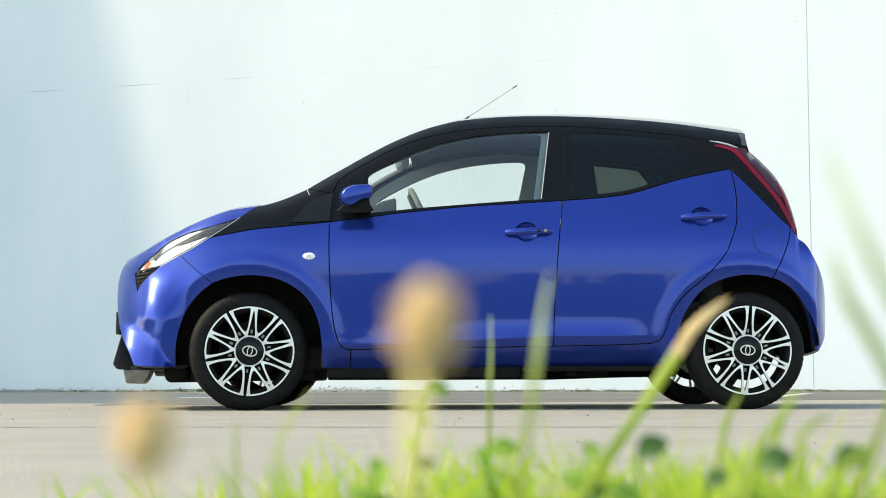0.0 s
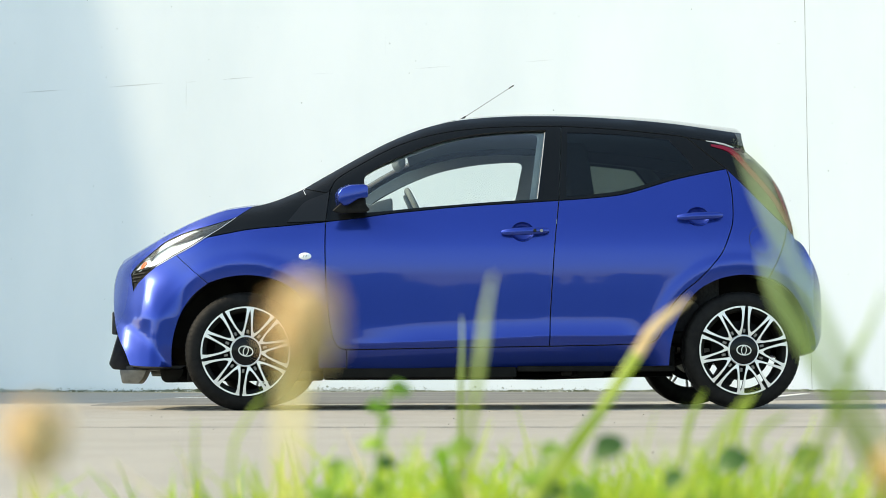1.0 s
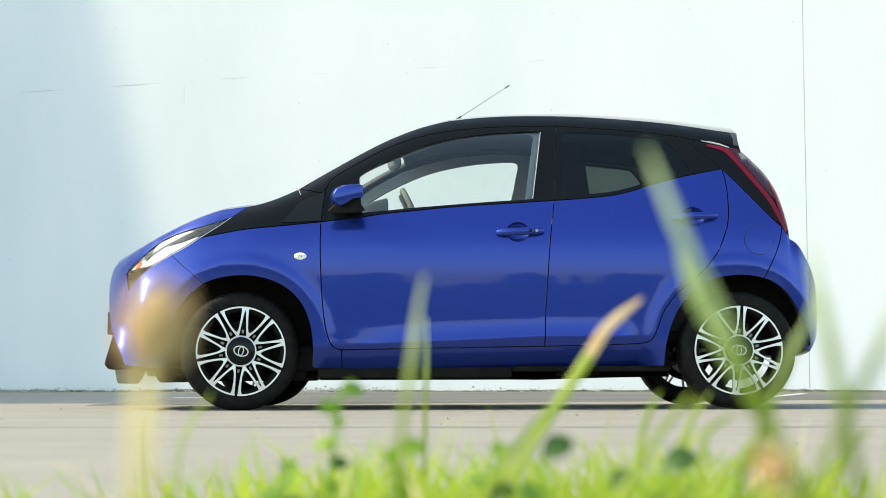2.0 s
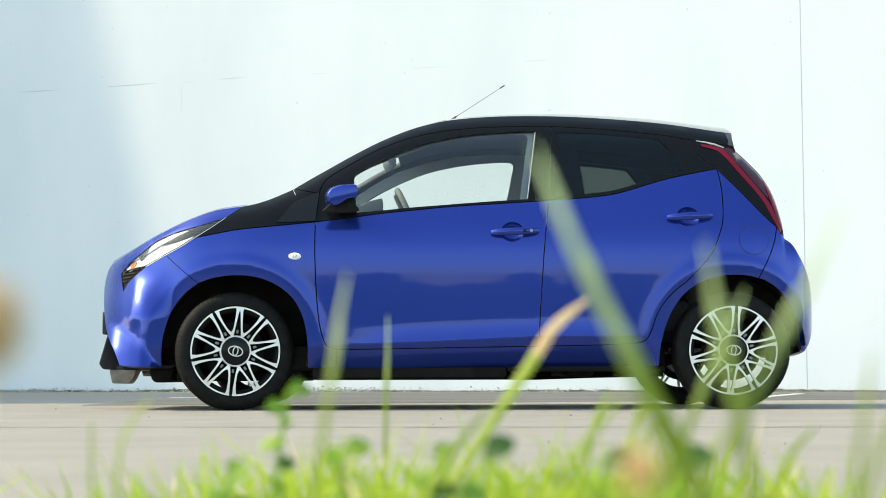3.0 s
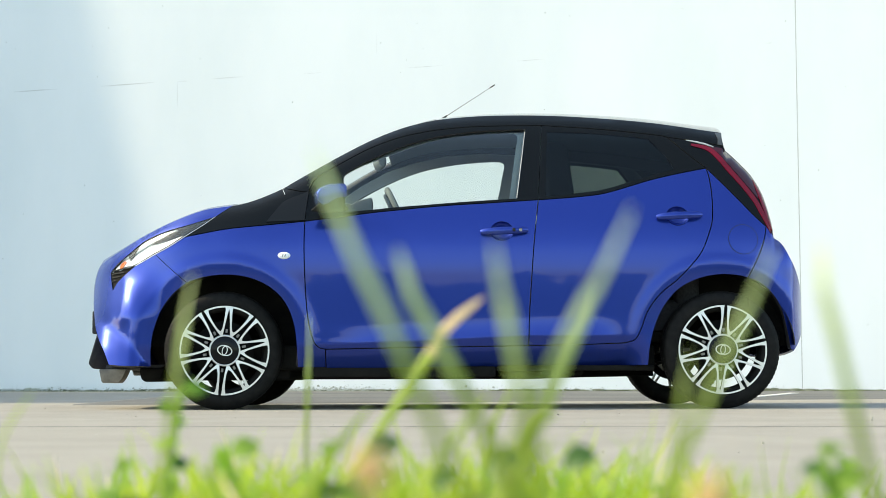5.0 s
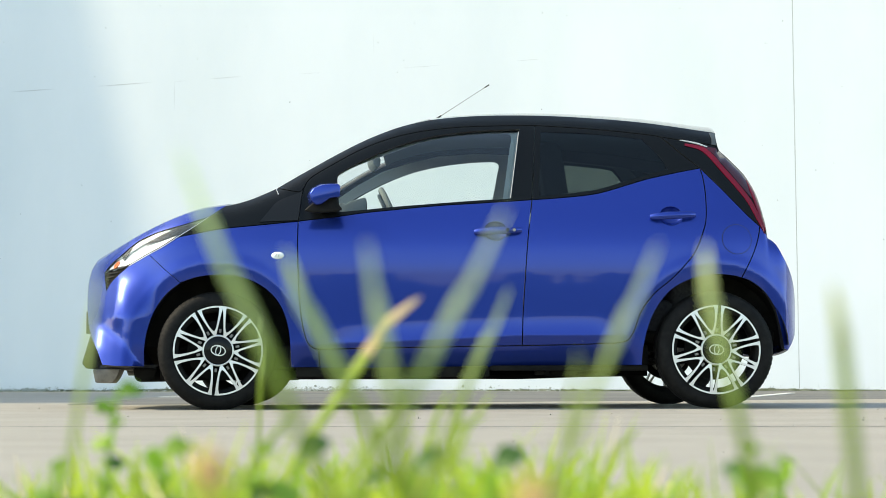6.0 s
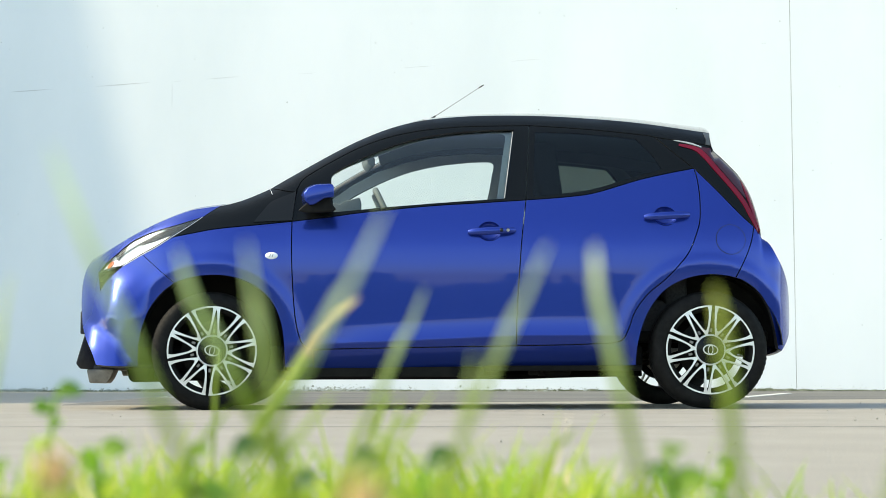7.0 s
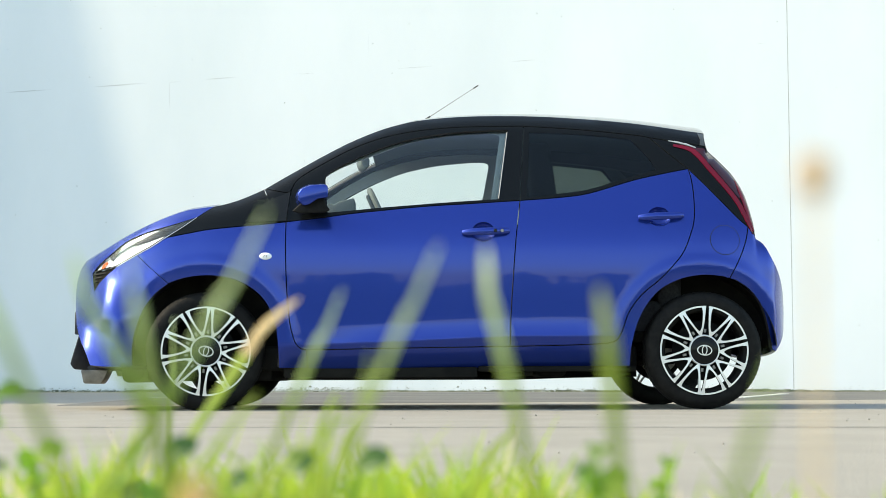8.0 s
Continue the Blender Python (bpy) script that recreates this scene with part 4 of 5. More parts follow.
    across("cowl", ["cowl"], (0.05, 0.035), BLACK, car, "black cowl below the windscreen")
    across("windscreen", ["screen"], (0.035, 0.035), (SCREEN, BLACK), car, "clear windscreen with a black border", thick=0.002, rng=(0.0, 0.70), border=1)
    across("windscreen_header", ["screen"], (0.035, 0.05), BLACK, car, "black roof front edge", rng=(0.70, 1.0))
    across("roof", ["roof"], (0.05, 0.085), ROOF, car, "gloss black roof")
    across("spoiler", ["spoiler_end"], (0.03, 0.03), BLACK, car, "black roof spoiler edge")
    across("rear_window", ["tail"], (0.012, 0.012), BLACK, car, "dark glass hatch", rng=(0.0, 0.6))
    across("hatch", ["tail"], (0.012, 0.012), PAINT, car, "blue lower hatch", rng=(0.6, 1.0))
    across("rear_bumper", ["rear"], (0.035, 0.035), PAINT, car, "blue rear bumper")
    # underside and cabin
    soft_block("rear_floor", (0.80, -0.62, 0.315), (1.48, 0.62, 0.37), 0.02, DARK, car, "dark floor over the rear axle")
    soft_block("floor_pan", (-1.45, -0.66, 0.184), (0.87, 0.66, 0.30), 0.02, DARK, car, "dark underbody")
    soft_block("subframe", (-1.45, -0.62, 0.136), (-0.86, 0.62, 0.30), 0.02, DARK, car, "dark front subframe")
    soft_block("bulkhead", (-0.80, -0.68, 0.28), (-0.74, 0.68, 0.90), 0.01, DARK, car)
    for s in (-1, 1):
        soft_block("sill_skirt", (-0.80, s * 0.715, 0.150), (0.11, s * 0.64, 0.20), 0.012, DARK, car, "black lower sill", 2)
        soft_block("sill_skirt", (0.112, s * 0.715, 0.178), (0.86, s * 0.64, 0.204), 0.012, DARK, car, "black lower sill", 2)
    cabin(car)
    front_lower(car)
    soft_block("exhaust_box", (0.40, -0.60, 0.154), (0.54, -0.10, 0.21), 0.03, DARK, car, "dark exhaust box")
    soft_block("underbody_tray", (-0.80, -0.60, 0.140), (0.10, 0.60, 0.17), 0.01, DARK, car, "dark underbody tray")
    soft_block("bracket", (0.33, -0.66, 0.158), (0.375, -0.58, 0.21), 0.008, DARK, car, "small dark bracket", 2)
    part("pipe", tube(bmesh.new(), [(-0.2, 0.1, 0.165), (0.3, 0.1, 0.16), (0.62, 0.0, 0.17), (0.95, -0.05, 0.175)], [0.022] * 4, 10), DARK, car, "exhaust pipe")
    part("axle_beam", tube(bmesh.new(), [(1.168, -0.62, 0.275), (1.05, -0.5, 0.24), (1.05, 0.5, 0.24), (1.168, 0.62, 0.275)], [0.03] * 4, 10), DARK, car, "rear axle beam")
    # aerial
    bm = tube(bmesh.new(), [(-0.155, 0, 1.455), (-0.128, 0, 1.480), (-0.10, 0, 1.503)], [0.010, 0.008, 0.0035], 10)
    aerial = part("aerial", bm, TRIM, car, "thin black roof aerial")
    part("rod", tube(bmesh.new(), [(-0.115, 0, 1.492), (0.125, 0, 1.649)], [0.0022, 0.0016], 8), GREY_METAL, aerial)
    part("tip", tube(bmesh.new(), [(0.125, 0, 1.649), (0.150, 0, 1.665)], [0.0034, 0.0030], 8), TRIM, aerial)
    # wheels
    wheel = build_wheel()
    wheel.parent = car
    wheel.matrix_basis = pose(1.168, -0.70, 0.275, 0, 0, 0) @ Matrix.Rotation(math.radians(5), 4, "Y")
    for x, y, rz, spin in ((-1.168, -0.70, 9, 42), (1.168, 0.70, 180, 40), (-1.168, 0.70, 189, 20)):
        w = copy_thing(wheel, pose(x, y, 0.275, 0, 0, rz) @ Matrix.Rotation(math.radians(spin), 4, "Y"))
        w.parent = car
        for q in w.children_recursive:
            if q.name.startswith("emblem"):
                q.matrix_basis = Matrix.Rotation(math.radians(14 - spin), 4, "Y")
    return car


def disc(x, z, r, wide=1.0, n=32):
    return [np.array((x + wide * r * math.cos(a), z + r * math.sin(a))) for a in np.linspace(0, 2 * math.pi, n, endpoint=False)]


def frame_of(door, s, outer, inner):
    """The black rails between a door's outer outline and its glass."""
    panel("pillar_trim", inset(outer, -0.014), s, (CABIN,), door, gap=0, thick=0.005, off=-0.018, holes=[inset(inner, -0.008)], label="grey inner pillar trim")
    if inner[0][0] < 0:
        edge = ((-0.640, 1.010), (-0.628, 1.075), (-0.590, 1.122), (-0.478, 1.184), (-0.343, 1.243), (-0.206, 1.284), (-0.069, 1.311), (0.068, 1.326), (0.180, 1.331), (0.214, 1.326), (0.228, 1.306), (0.215, 1.23), (0.172, 0.95))
        edge = [np.array((c[0], c[1] - (0.013 if s < 0 else 0) * math.exp(-((c[0] + 0.36) / 0.12) ** 2))) for c in spline(edge, 4)]
        over = [np.array(c) for c in ((0.30, 0.95), (0.335, 1.365), (0.10, 1.372), (-0.10, 1.358), (-0.26, 1.325), (-0.41, 1.278), (-0.55, 1.206), (-0.68, 1.122), (-0.73, 1.010))]
        panel("roof_trim", edge + over, s, (PILLAR,), door, gap=0, thick=0.004, off=-0.048, label="grey pillar and roof side trim")
    return panel("window_frame", outer, s, (BLACK, TRIM, DARK), door, thick=0.012, holes=[inset(inner, 0.0005)], label="gloss black window frame")


def strip_on(lamp, s):
    """The red light guide along the tail lamp."""
    c = spline(CURVES["tailred"], 8)
    bm = bmesh.new()
    rows = []
    for i, p in enumerate(c):
        t = c[min(i + 1, len(c) - 1)] - c[max(i - 1, 0)]
        n = np.array([-t[1], t[0]]) / np.hypot(*t)
        k = i / (len(c) - 1)
        w = 0.007 + 0.009 * math.sin(math.pi * min(k * 1.6, 0.5)) - 0.004 * k
        rows.append([bm.verts.new(((p + n * w * o)[0], s * (half_width(*(p + n * w * o)) + h), (p + n * w * o)[1])) for o, h in ((-1, -0.002), (-0.8, 0.004), (0.8, 0.004), (1, -0.002))])
    for a, b in zip(rows, rows[1:]):
        for j in range(3):
            bm.faces.new((a[j], a[j + 1], b[j + 1], b[j]))
    bmesh.ops.recalc_face_normals(bm, faces=bm.faces)
    part("light_strip", bm, RED, lamp, "red light strip")
    smoked = [np.array(p) for p in ((1.150, 1.257), (1.212, 1.250), (1.290, 1.176), (1.348, 1.105), (1.372, 1.060), (1.366, 0.998), (1.320, 1.058), (1.258, 1.140), (1.190, 1.226))]
    panel("outer_lens", smoked, s, (WINE,), lamp, gap=0, thick=0.005, off=0.0015, step=0.03, label="dark wine-red outer lens")
    # a thin pale line along the top of the lamp
    part("lip", tube(bmesh.new(), [(x, s * (half_width(x, z) + 0.001), z) for x, z in ((1.040, 1.289), (1.085, 1.281), (1.130, 1.270), (1.172, 1.254))], [0.002, 0.0045, 0.005, 0.003], 8), PALE_GREY, lamp, "pale line below the roof spoiler")
    lens = [np.array(p) for p in ((1.352, 1.092), (1.378, 1.062), (1.398, 1.010), (1.415, 0.940), (1.428, 0.862), (1.431, 0.822), (1.408, 0.872), (1.385, 0.950))]
    panel("lower_lens", lens, s, (RED,), lamp, gap=0, thick=0.006, off=0.0045, step=0.02, label="red lower lens")


def slab(outline_pts, y0, y1, bevel, seg=3):
    """A rounded block: an outline in x and z drawn out along y."""
    bm = bmesh.new()
    a = [bm.verts.new((x, y0, z)) for x, z in outline_pts]
    b = [bm.verts.new((x, y1, z)) for x, z in outline_pts]
    bm.faces.new(a)
    bm.faces.new(b[::-1])
    n = len(a)
    for k in range(n):
        bm.faces.new((a[k], b[k], b[(k + 1) % n], a[(k + 1) % n]))
    bmesh.ops.recalc_face_normals(bm, faces=bm.faces)
    bmesh.ops.bevel(bm, geom=bm.edges[:], offset=bevel, segments=seg, affect="EDGES", profile=0.5, clamp_overlap=True)
    return bm


def build_mirror(car, s):
    """Door mirror: a blue shell over a black foot and back."""
    shell = [(-0.712, 0.936), (-0.738, 0.962), (-0.744, 1.004), (-0.726, 1.034), (-0.686, 1.054), (-0.612, 1.058), (-0.604, 1.046), (-0.604, 0.984), (-0.650, 0.976), (-0.688, 0.944)]
    bm = slab(shell, s * 0.775, s * 0.940, 0.017, 4)
    for v in bm.verts:                        # the shell draws in towards its outer end
        k = (abs(v.co.y) - 0.775) / 0.16
        v.co.z += -0.020 * k * k * (v.co.z - 0.95) / 0.1
        v.co.x += 0.020 * k * k
    mirror = part("door_mirror", bm, PAINT, car, "blue door mirror with a black foot", 50)
    foot = [(-0.752, 0.917), (-0.716, 0.950), (-0.665, 0.978), (-0.604, 0.988), (-0.592, 0.945), (-0.574, 0.922), (-0.600, 0.910), (-0.715, 0.905)]
    bm = slab(foot, s * 0.74, s * 0.905, 0.008)
    for v in bm.verts:                        # the foot narrows to the neck that holds it to the door
        k = ease((0.905 - abs(v.co.y)) / 0.165)
        v.co.x, v.co.z = -0.640 + (v.co.x + 0.640) * (1 - 0.45 * k), 0.962 + (v.co.z - 0.962) * (1 - 0.5 * k)
    part("foot", bm, RUBBER, mirror, "black mirror foot", 50)
    soft_block("glass", (-0.607, s * 0.79, 0.955), (-0.604, s * 0.90, 1.035), 0.001, CHROME, mirror, "mirror glass", 1)


def cabin(car):
    """What shows through the side windows."""
    across("headliner", ["screen", "roof"], (0.05, 0.05), CABIN, car, "grey headliner", rng=(0.262, 1.0), thick=0.008).location.z = -0.016
    dash = soft_block("dashboard", (-0.86, -0.66, 0.62), (-0.50, 0.66, 0.925), 0.05, CABIN, car, "dark grey dashboard")
    part("binnacle", slab([(-0.64, 0.90), (-0.628, 0.985), (-0.60, 1.000), (-0.575, 0.992), (-0.555, 1.008), (-0.482, 1.026), (-0.476, 1.018), (-0.478, 0.90)], -0.46, -0.26, 0.006, 2), CABIN, dash, "instrument binnacle")
    bm = bmesh.new()
    R, r, n, m = 0.185, 0.0145, 48, 10
    g = [[bm.verts.new(((R + r * math.cos(2 * math.pi * j / m)) * math.cos(2 * math.pi * k / n), (R + r * math.cos(2 * math.pi * j / m)) * math.sin(2 * math.pi * k / n), r * math.sin(2 * math.pi * j / m))) for j in range(m)] for k in range(n)]
    for k in range(n):
        for j in range(m):
            bm.faces.new((g[k][j], g[(k + 1) % n][j], g[(k + 1) % n][(j + 1) % m], g[k][(j + 1) % m]))
    box(bm, (-0.17, -0.02, -0.03), (0.17, 0.02, -0.012), 0.008)
    box(bm, (-0.02, -0.17, -0.03), (0.02, 0.0, -0.012), 0.008)
    box(bm, (-0.06, -0.06, -0.05), (0.06, 0.06, -0.005), 0.02)
    sw = part("steering_wheel", bm, CABIN, car, "dark grey steering wheel")
    sw.matrix_basis = pose(-0.330, -0.36, 0.903, 0, 66, 0)
    for y in (-0.36, 0.36):
        seat = new("seat")
        seat.parent = car
        soft_block("seat_cushion", (-0.10, y - 0.24, 0.30), (0.42, y + 0.24, 0.48), 0.06, SEAT, seat)
        soft_block("backrest", (0.28, y - 0.23, 0.42), (0.42, y + 0.23, 1.00), 0.055, SEAT, seat, shear=lambda c: Vector((c.x + (c.z - 0.42) * 0.22, c.y, c.z)))
        soft_block("headrest", (0.50, y - 0.14, 1.00), (0.62, y + 0.14, 1.30), 0.045, SEAT, seat, shear=lambda c: Vector((c.x - 0.10 - (c.z - 1.0) * 0.15, c.y, c.z)))
    belt = part("seat_belt", slab([(0.150, 0.93), (0.178, 0.93), (0.262, 1.300), (0.236, 1.300)], 0.640, 0.646, 0.001, 1), SEAT, car, "dark seat belt strap")
    part("belt_guide", slab([(0.232, 1.285), (0.268, 1.285), (0.274, 1.325), (0.238, 1.325)], 0.635, 0.655, 0.004, 2), CABIN, belt)
    bench = new("rear_bench")
    bench.parent = car
    soft_block("seat_cushion", (0.62, -0.60, 0.32), (1.02, 0.60, 0.52), 0.06, SEAT, bench)
    soft_block("backrest", (0.98, -0.60, 0.45), (1.10, 0.60, 0.90), 0.05, SEAT, bench)
    m = slab([(-0.474, 1.272), (-0.466, 1.240), (-0.444, 1.216), (-0.427, 1.228), (-0.424, 1.266), (-0.442, 1.278)], -0.10, 0.10, 0.008)
    for v in m.verts:                           # turned towards the driver
        v.co = Matrix.Rotation(math.radians(8), 3, "Z") @ (v.co - Vector((-0.445, 0, 0))) + Vector((-0.445, 0, 0))
    m = part("inner_mirror", m, CABIN, car, "interior mirror", 50)
    part("stem", tube(bmesh.new(), [(-0.462, 0, 1.272), (-0.50, 0, 1.315)], [0.009, 0.013], 8), TRIM, m)


def front_lower(car):
    """Grille, plate, lower lip and splash guards under the nose."""
    def bowed(bm):                              # follows the bumper's curve in plan
        bmesh.ops.subdivide_edges(bm, edges=[e for e in bm.edges if abs(e.verts[0].co.y - e.verts[1].co.y) > 0.5], cuts=8)
        for v in bm.verts:
            v.co.x += 0.16 * (v.co.y ** 2 - 0.25) - 0.004
        return bm

    def turned(bm, lean, at):                   # ends that face forwards, round the corner of the nose
        for v in bm.verts:
            v.co.y += math.copysign(lean * (v.co.x - at), v.co.y)
        return bm

    part("lower_grille", bowed(turned(slab([(-1.780, 0.395), (-1.792, 0.364), (-1.833, 0.219), (-1.814, 0.194), (-1.70, 0.188), (-1.70, 0.395)], -0.50, 0.50, 0.008, 2), 0.6, -1.70)), TRIM, car, "black lower grille")
    part("chin", slab([(-1.76, 0.212), (-1.77, 0.190), (-1.50, 0.186), (-1.46, 0.212)], -0.53, 0.53, 0.006, 2), TRIM, car, "black bumper chin")
    for a, b, low in ((-0.50, -0.36, 0.124), (0.36, 0.50, 0.160)):
        part("front_flap", turned(slab([(-1.780, 0.192), (-1.768, low + 0.002), (-1.690, low), (-1.668, low + 0.024), (-1.645, 0.192)], a, b, 0.008, 2), 0.8, -1.72), GREY_PLASTIC, car, "black air deflector, coloured paler to look sunlit")
    part("splash_guard", slab([(-1.588, 0.195), (-1.578, 0.145), (-1.560, 0.130), (-1.512, 0.130), (-1.484, 0.150), (-1.468, 0.195)], -0.55, 0.55, 0.008, 2), DARK, car, "dark splash guard")
    plate = soft_block("number_plate", (-1.868, -0.26, 0.368), (-1.845, 0.26, 0.480), 0.004, TRIM, car, "number plate in a black holder", 1)
    bm = bmesh.new()
    for k in range(6):
        box(bm, (-1.8705, -0.20 + 0.065 * k, 0.395), (-1.869, -0.16 + 0.065 * k, 0.455))
    part("characters", bm, WHITE_LINE, plate, "plain bars")


car = build_car()

# ---- verge: grass and weeds close to the lens ----
LEAF = material("grass_green", (0.20, 0.30, 0.05), 0.45)
mottle(LEAF, (0.23, 0.34, 0.022), (0.40, 0.47, 0.065), 25.0)
DRY = material("dry_grass", (0.45, 0.33, 0.17), 0.7)
mottle(DRY, (0.58, 0.46, 0.28), (0.74, 0.62, 0.42), 40.0)
HEAD = material("brown_seed_head", (0.36, 0.22, 0.09), 0.8)
mottle(HEAD, (0.52, 0.31, 0.12), (0.90, 0.68, 0.36), 300.0, bump=0.6, bump_scale=900)


def leafy(m):
    """Lets light through a leaf."""
    t = m.node_tree
    b = t.nodes["Principled BSDF"]
    tr = t.nodes.new("ShaderNodeBsdfTranslucent")
    mx = t.nodes.new("ShaderNodeMixShader")
    mx.inputs[0].default_value = 0.55
    src = b.inputs["Base Color"].links[0].from_socket
    br = t.nodes.new("ShaderNodeHueSaturation")
    br.inputs["Value"].default_value = 1.6
    t.links.new(src, br.inputs["Color"])
    t.links.new(br.outputs[0], tr.inputs["Color"])
    t.links.new(b.outputs[0], mx.inputs[1])
    t.links.new(tr.outputs[0], mx.inputs[2])
    t.links.new(mx.outputs[0], t.nodes["Material Output"].inputs["Surface"])
    return m


PALE = material("pale_grass", (0.25, 0.30, 0.12), 0.5)


def pale_tips(m, tip):
    """Grass that is green near the root and paler towards its tip; the tip's backlit brightness is put into the colour.
    """
    t = m.node_tree
    co, xyz, up, mx, ns = (t.nodes.new(k) for k in ("ShaderNodeTexCoord", "ShaderNodeSeparateXYZ", "ShaderNodeMapRange", "ShaderNodeMix", "ShaderNodeTexNoise"))
    ns.inputs["Scale"].default_value = 45.0
    t.links.new(co.outputs["Object"], xyz.inputs[0])
    t.links.new(co.outputs["Object"], ns.inputs["Vector"])
    add = t.nodes.new("ShaderNodeMath")
    add.operation = "MULTIPLY_ADD"
    add.inputs[1].default_value = 0.05
    t.links.new(ns.outputs["Fac"], add.inputs[0])
    t.links.new(xyz.outputs["Z"], add.inputs[2])
    up.inputs["From Min"].default_value, up.inputs["From Max"].default_value = 0.162, 0.218
    t.links.new(add.outputs[0], up.inputs["Value"])
    mx.data_type = "RGBA"
    mx.inputs["A"].default_value, mx.inputs["B"].default_value = (0.26, 0.34, 0.05, 1), (*tip, 1)
    t.links.new(up.outputs["Result"], mx.inputs["Factor"])
    t.links.new(mx.outputs["Result"], t.nodes["Principled BSDF"].inputs["Base Color"])


pale_tips(PALE, (0.66, 0.72, 0.50))
PALEST = material("palest_grass", (0.5, 0.5, 0.3), 0.5)
pale_tips(PALEST, (0.80, 0.82, 0.58))
YELLOW = material("yellowed_grass", (0.5, 0.5, 0.2), 0.5)
pale_tips(YELLOW, (0.62, 0.60, 0.20))
CLOVER = material("clover_green", (0.07, 0.15, 0.025), 0.5)
mottle(CLOVER, (0.20, 0.34, 0.04), (0.33, 0.45, 0.08), 30.0)
DEEP = material("dark_leaf", (0.025, 0.065, 0.02), 0.45)
mottle(DEEP, (0.07, 0.16, 0.04), (0.13, 0.25, 0.06), 40.0)
HAY = material("hay_stalk", (0.62, 0.56, 0.34), 0.6)
mottle(HAY, (0.56, 0.52, 0.28), (0.70, 0.64, 0.40), 60.0)
for m in (LEAF, DRY, PALE, PALEST, YELLOW, HAY, CLOVER, DEEP):
    leafy(m)
SOIL = material("verge_turf", (0.06, 0.07, 0.03), 0.95)
mottle(SOIL, (0.12, 0.14, 0.05), (0.20, 0.20, 0.09), 40.0, 12.0, bump=0.8, bump_scale=150)


def ribbon(bm, pts, width, face=(0, -1, 0), mat=0, tip_mat=None, n=5, thin=0.0):
    """A folded, tapering blade along control points from root to tip, with a midrib keel."""
    c = [Vector(p) for p in spline(pts, n)]
    f = Vector(face)
    rows = []
    for i, p in enumerate(c):
        t = i / (len(c) - 1)
        d = (c[min(i + 1, len(c) - 1)] - c[max(i - 1, 0)]).normalized()
        side = d.cross(f).normalized()
        w = width * 0.5 * min(1.0, 0.55 + 1.2 * t) * (1 - t ** 3.5) ** 0.6 * (1 + 0.3 * thin - thin * t) + 0.0002
        rows.append([bm.verts.new(p - side * w), bm.verts.new(p + f * w * 0.45), bm.verts.new(p + side * w), bm.verts.new(p + f * w * 0.30)])
    for i, (a, b) in enumerate(zip(rows, rows[1:])):
        for j in range(4):
            q = bm.faces.new((a[j], a[(j + 1) % 4], b[(j + 1) % 4], b[j]))
            q.material_index = tip_mat if tip_mat is not None and i > 0.34 * len(rows) else mat
    return bm


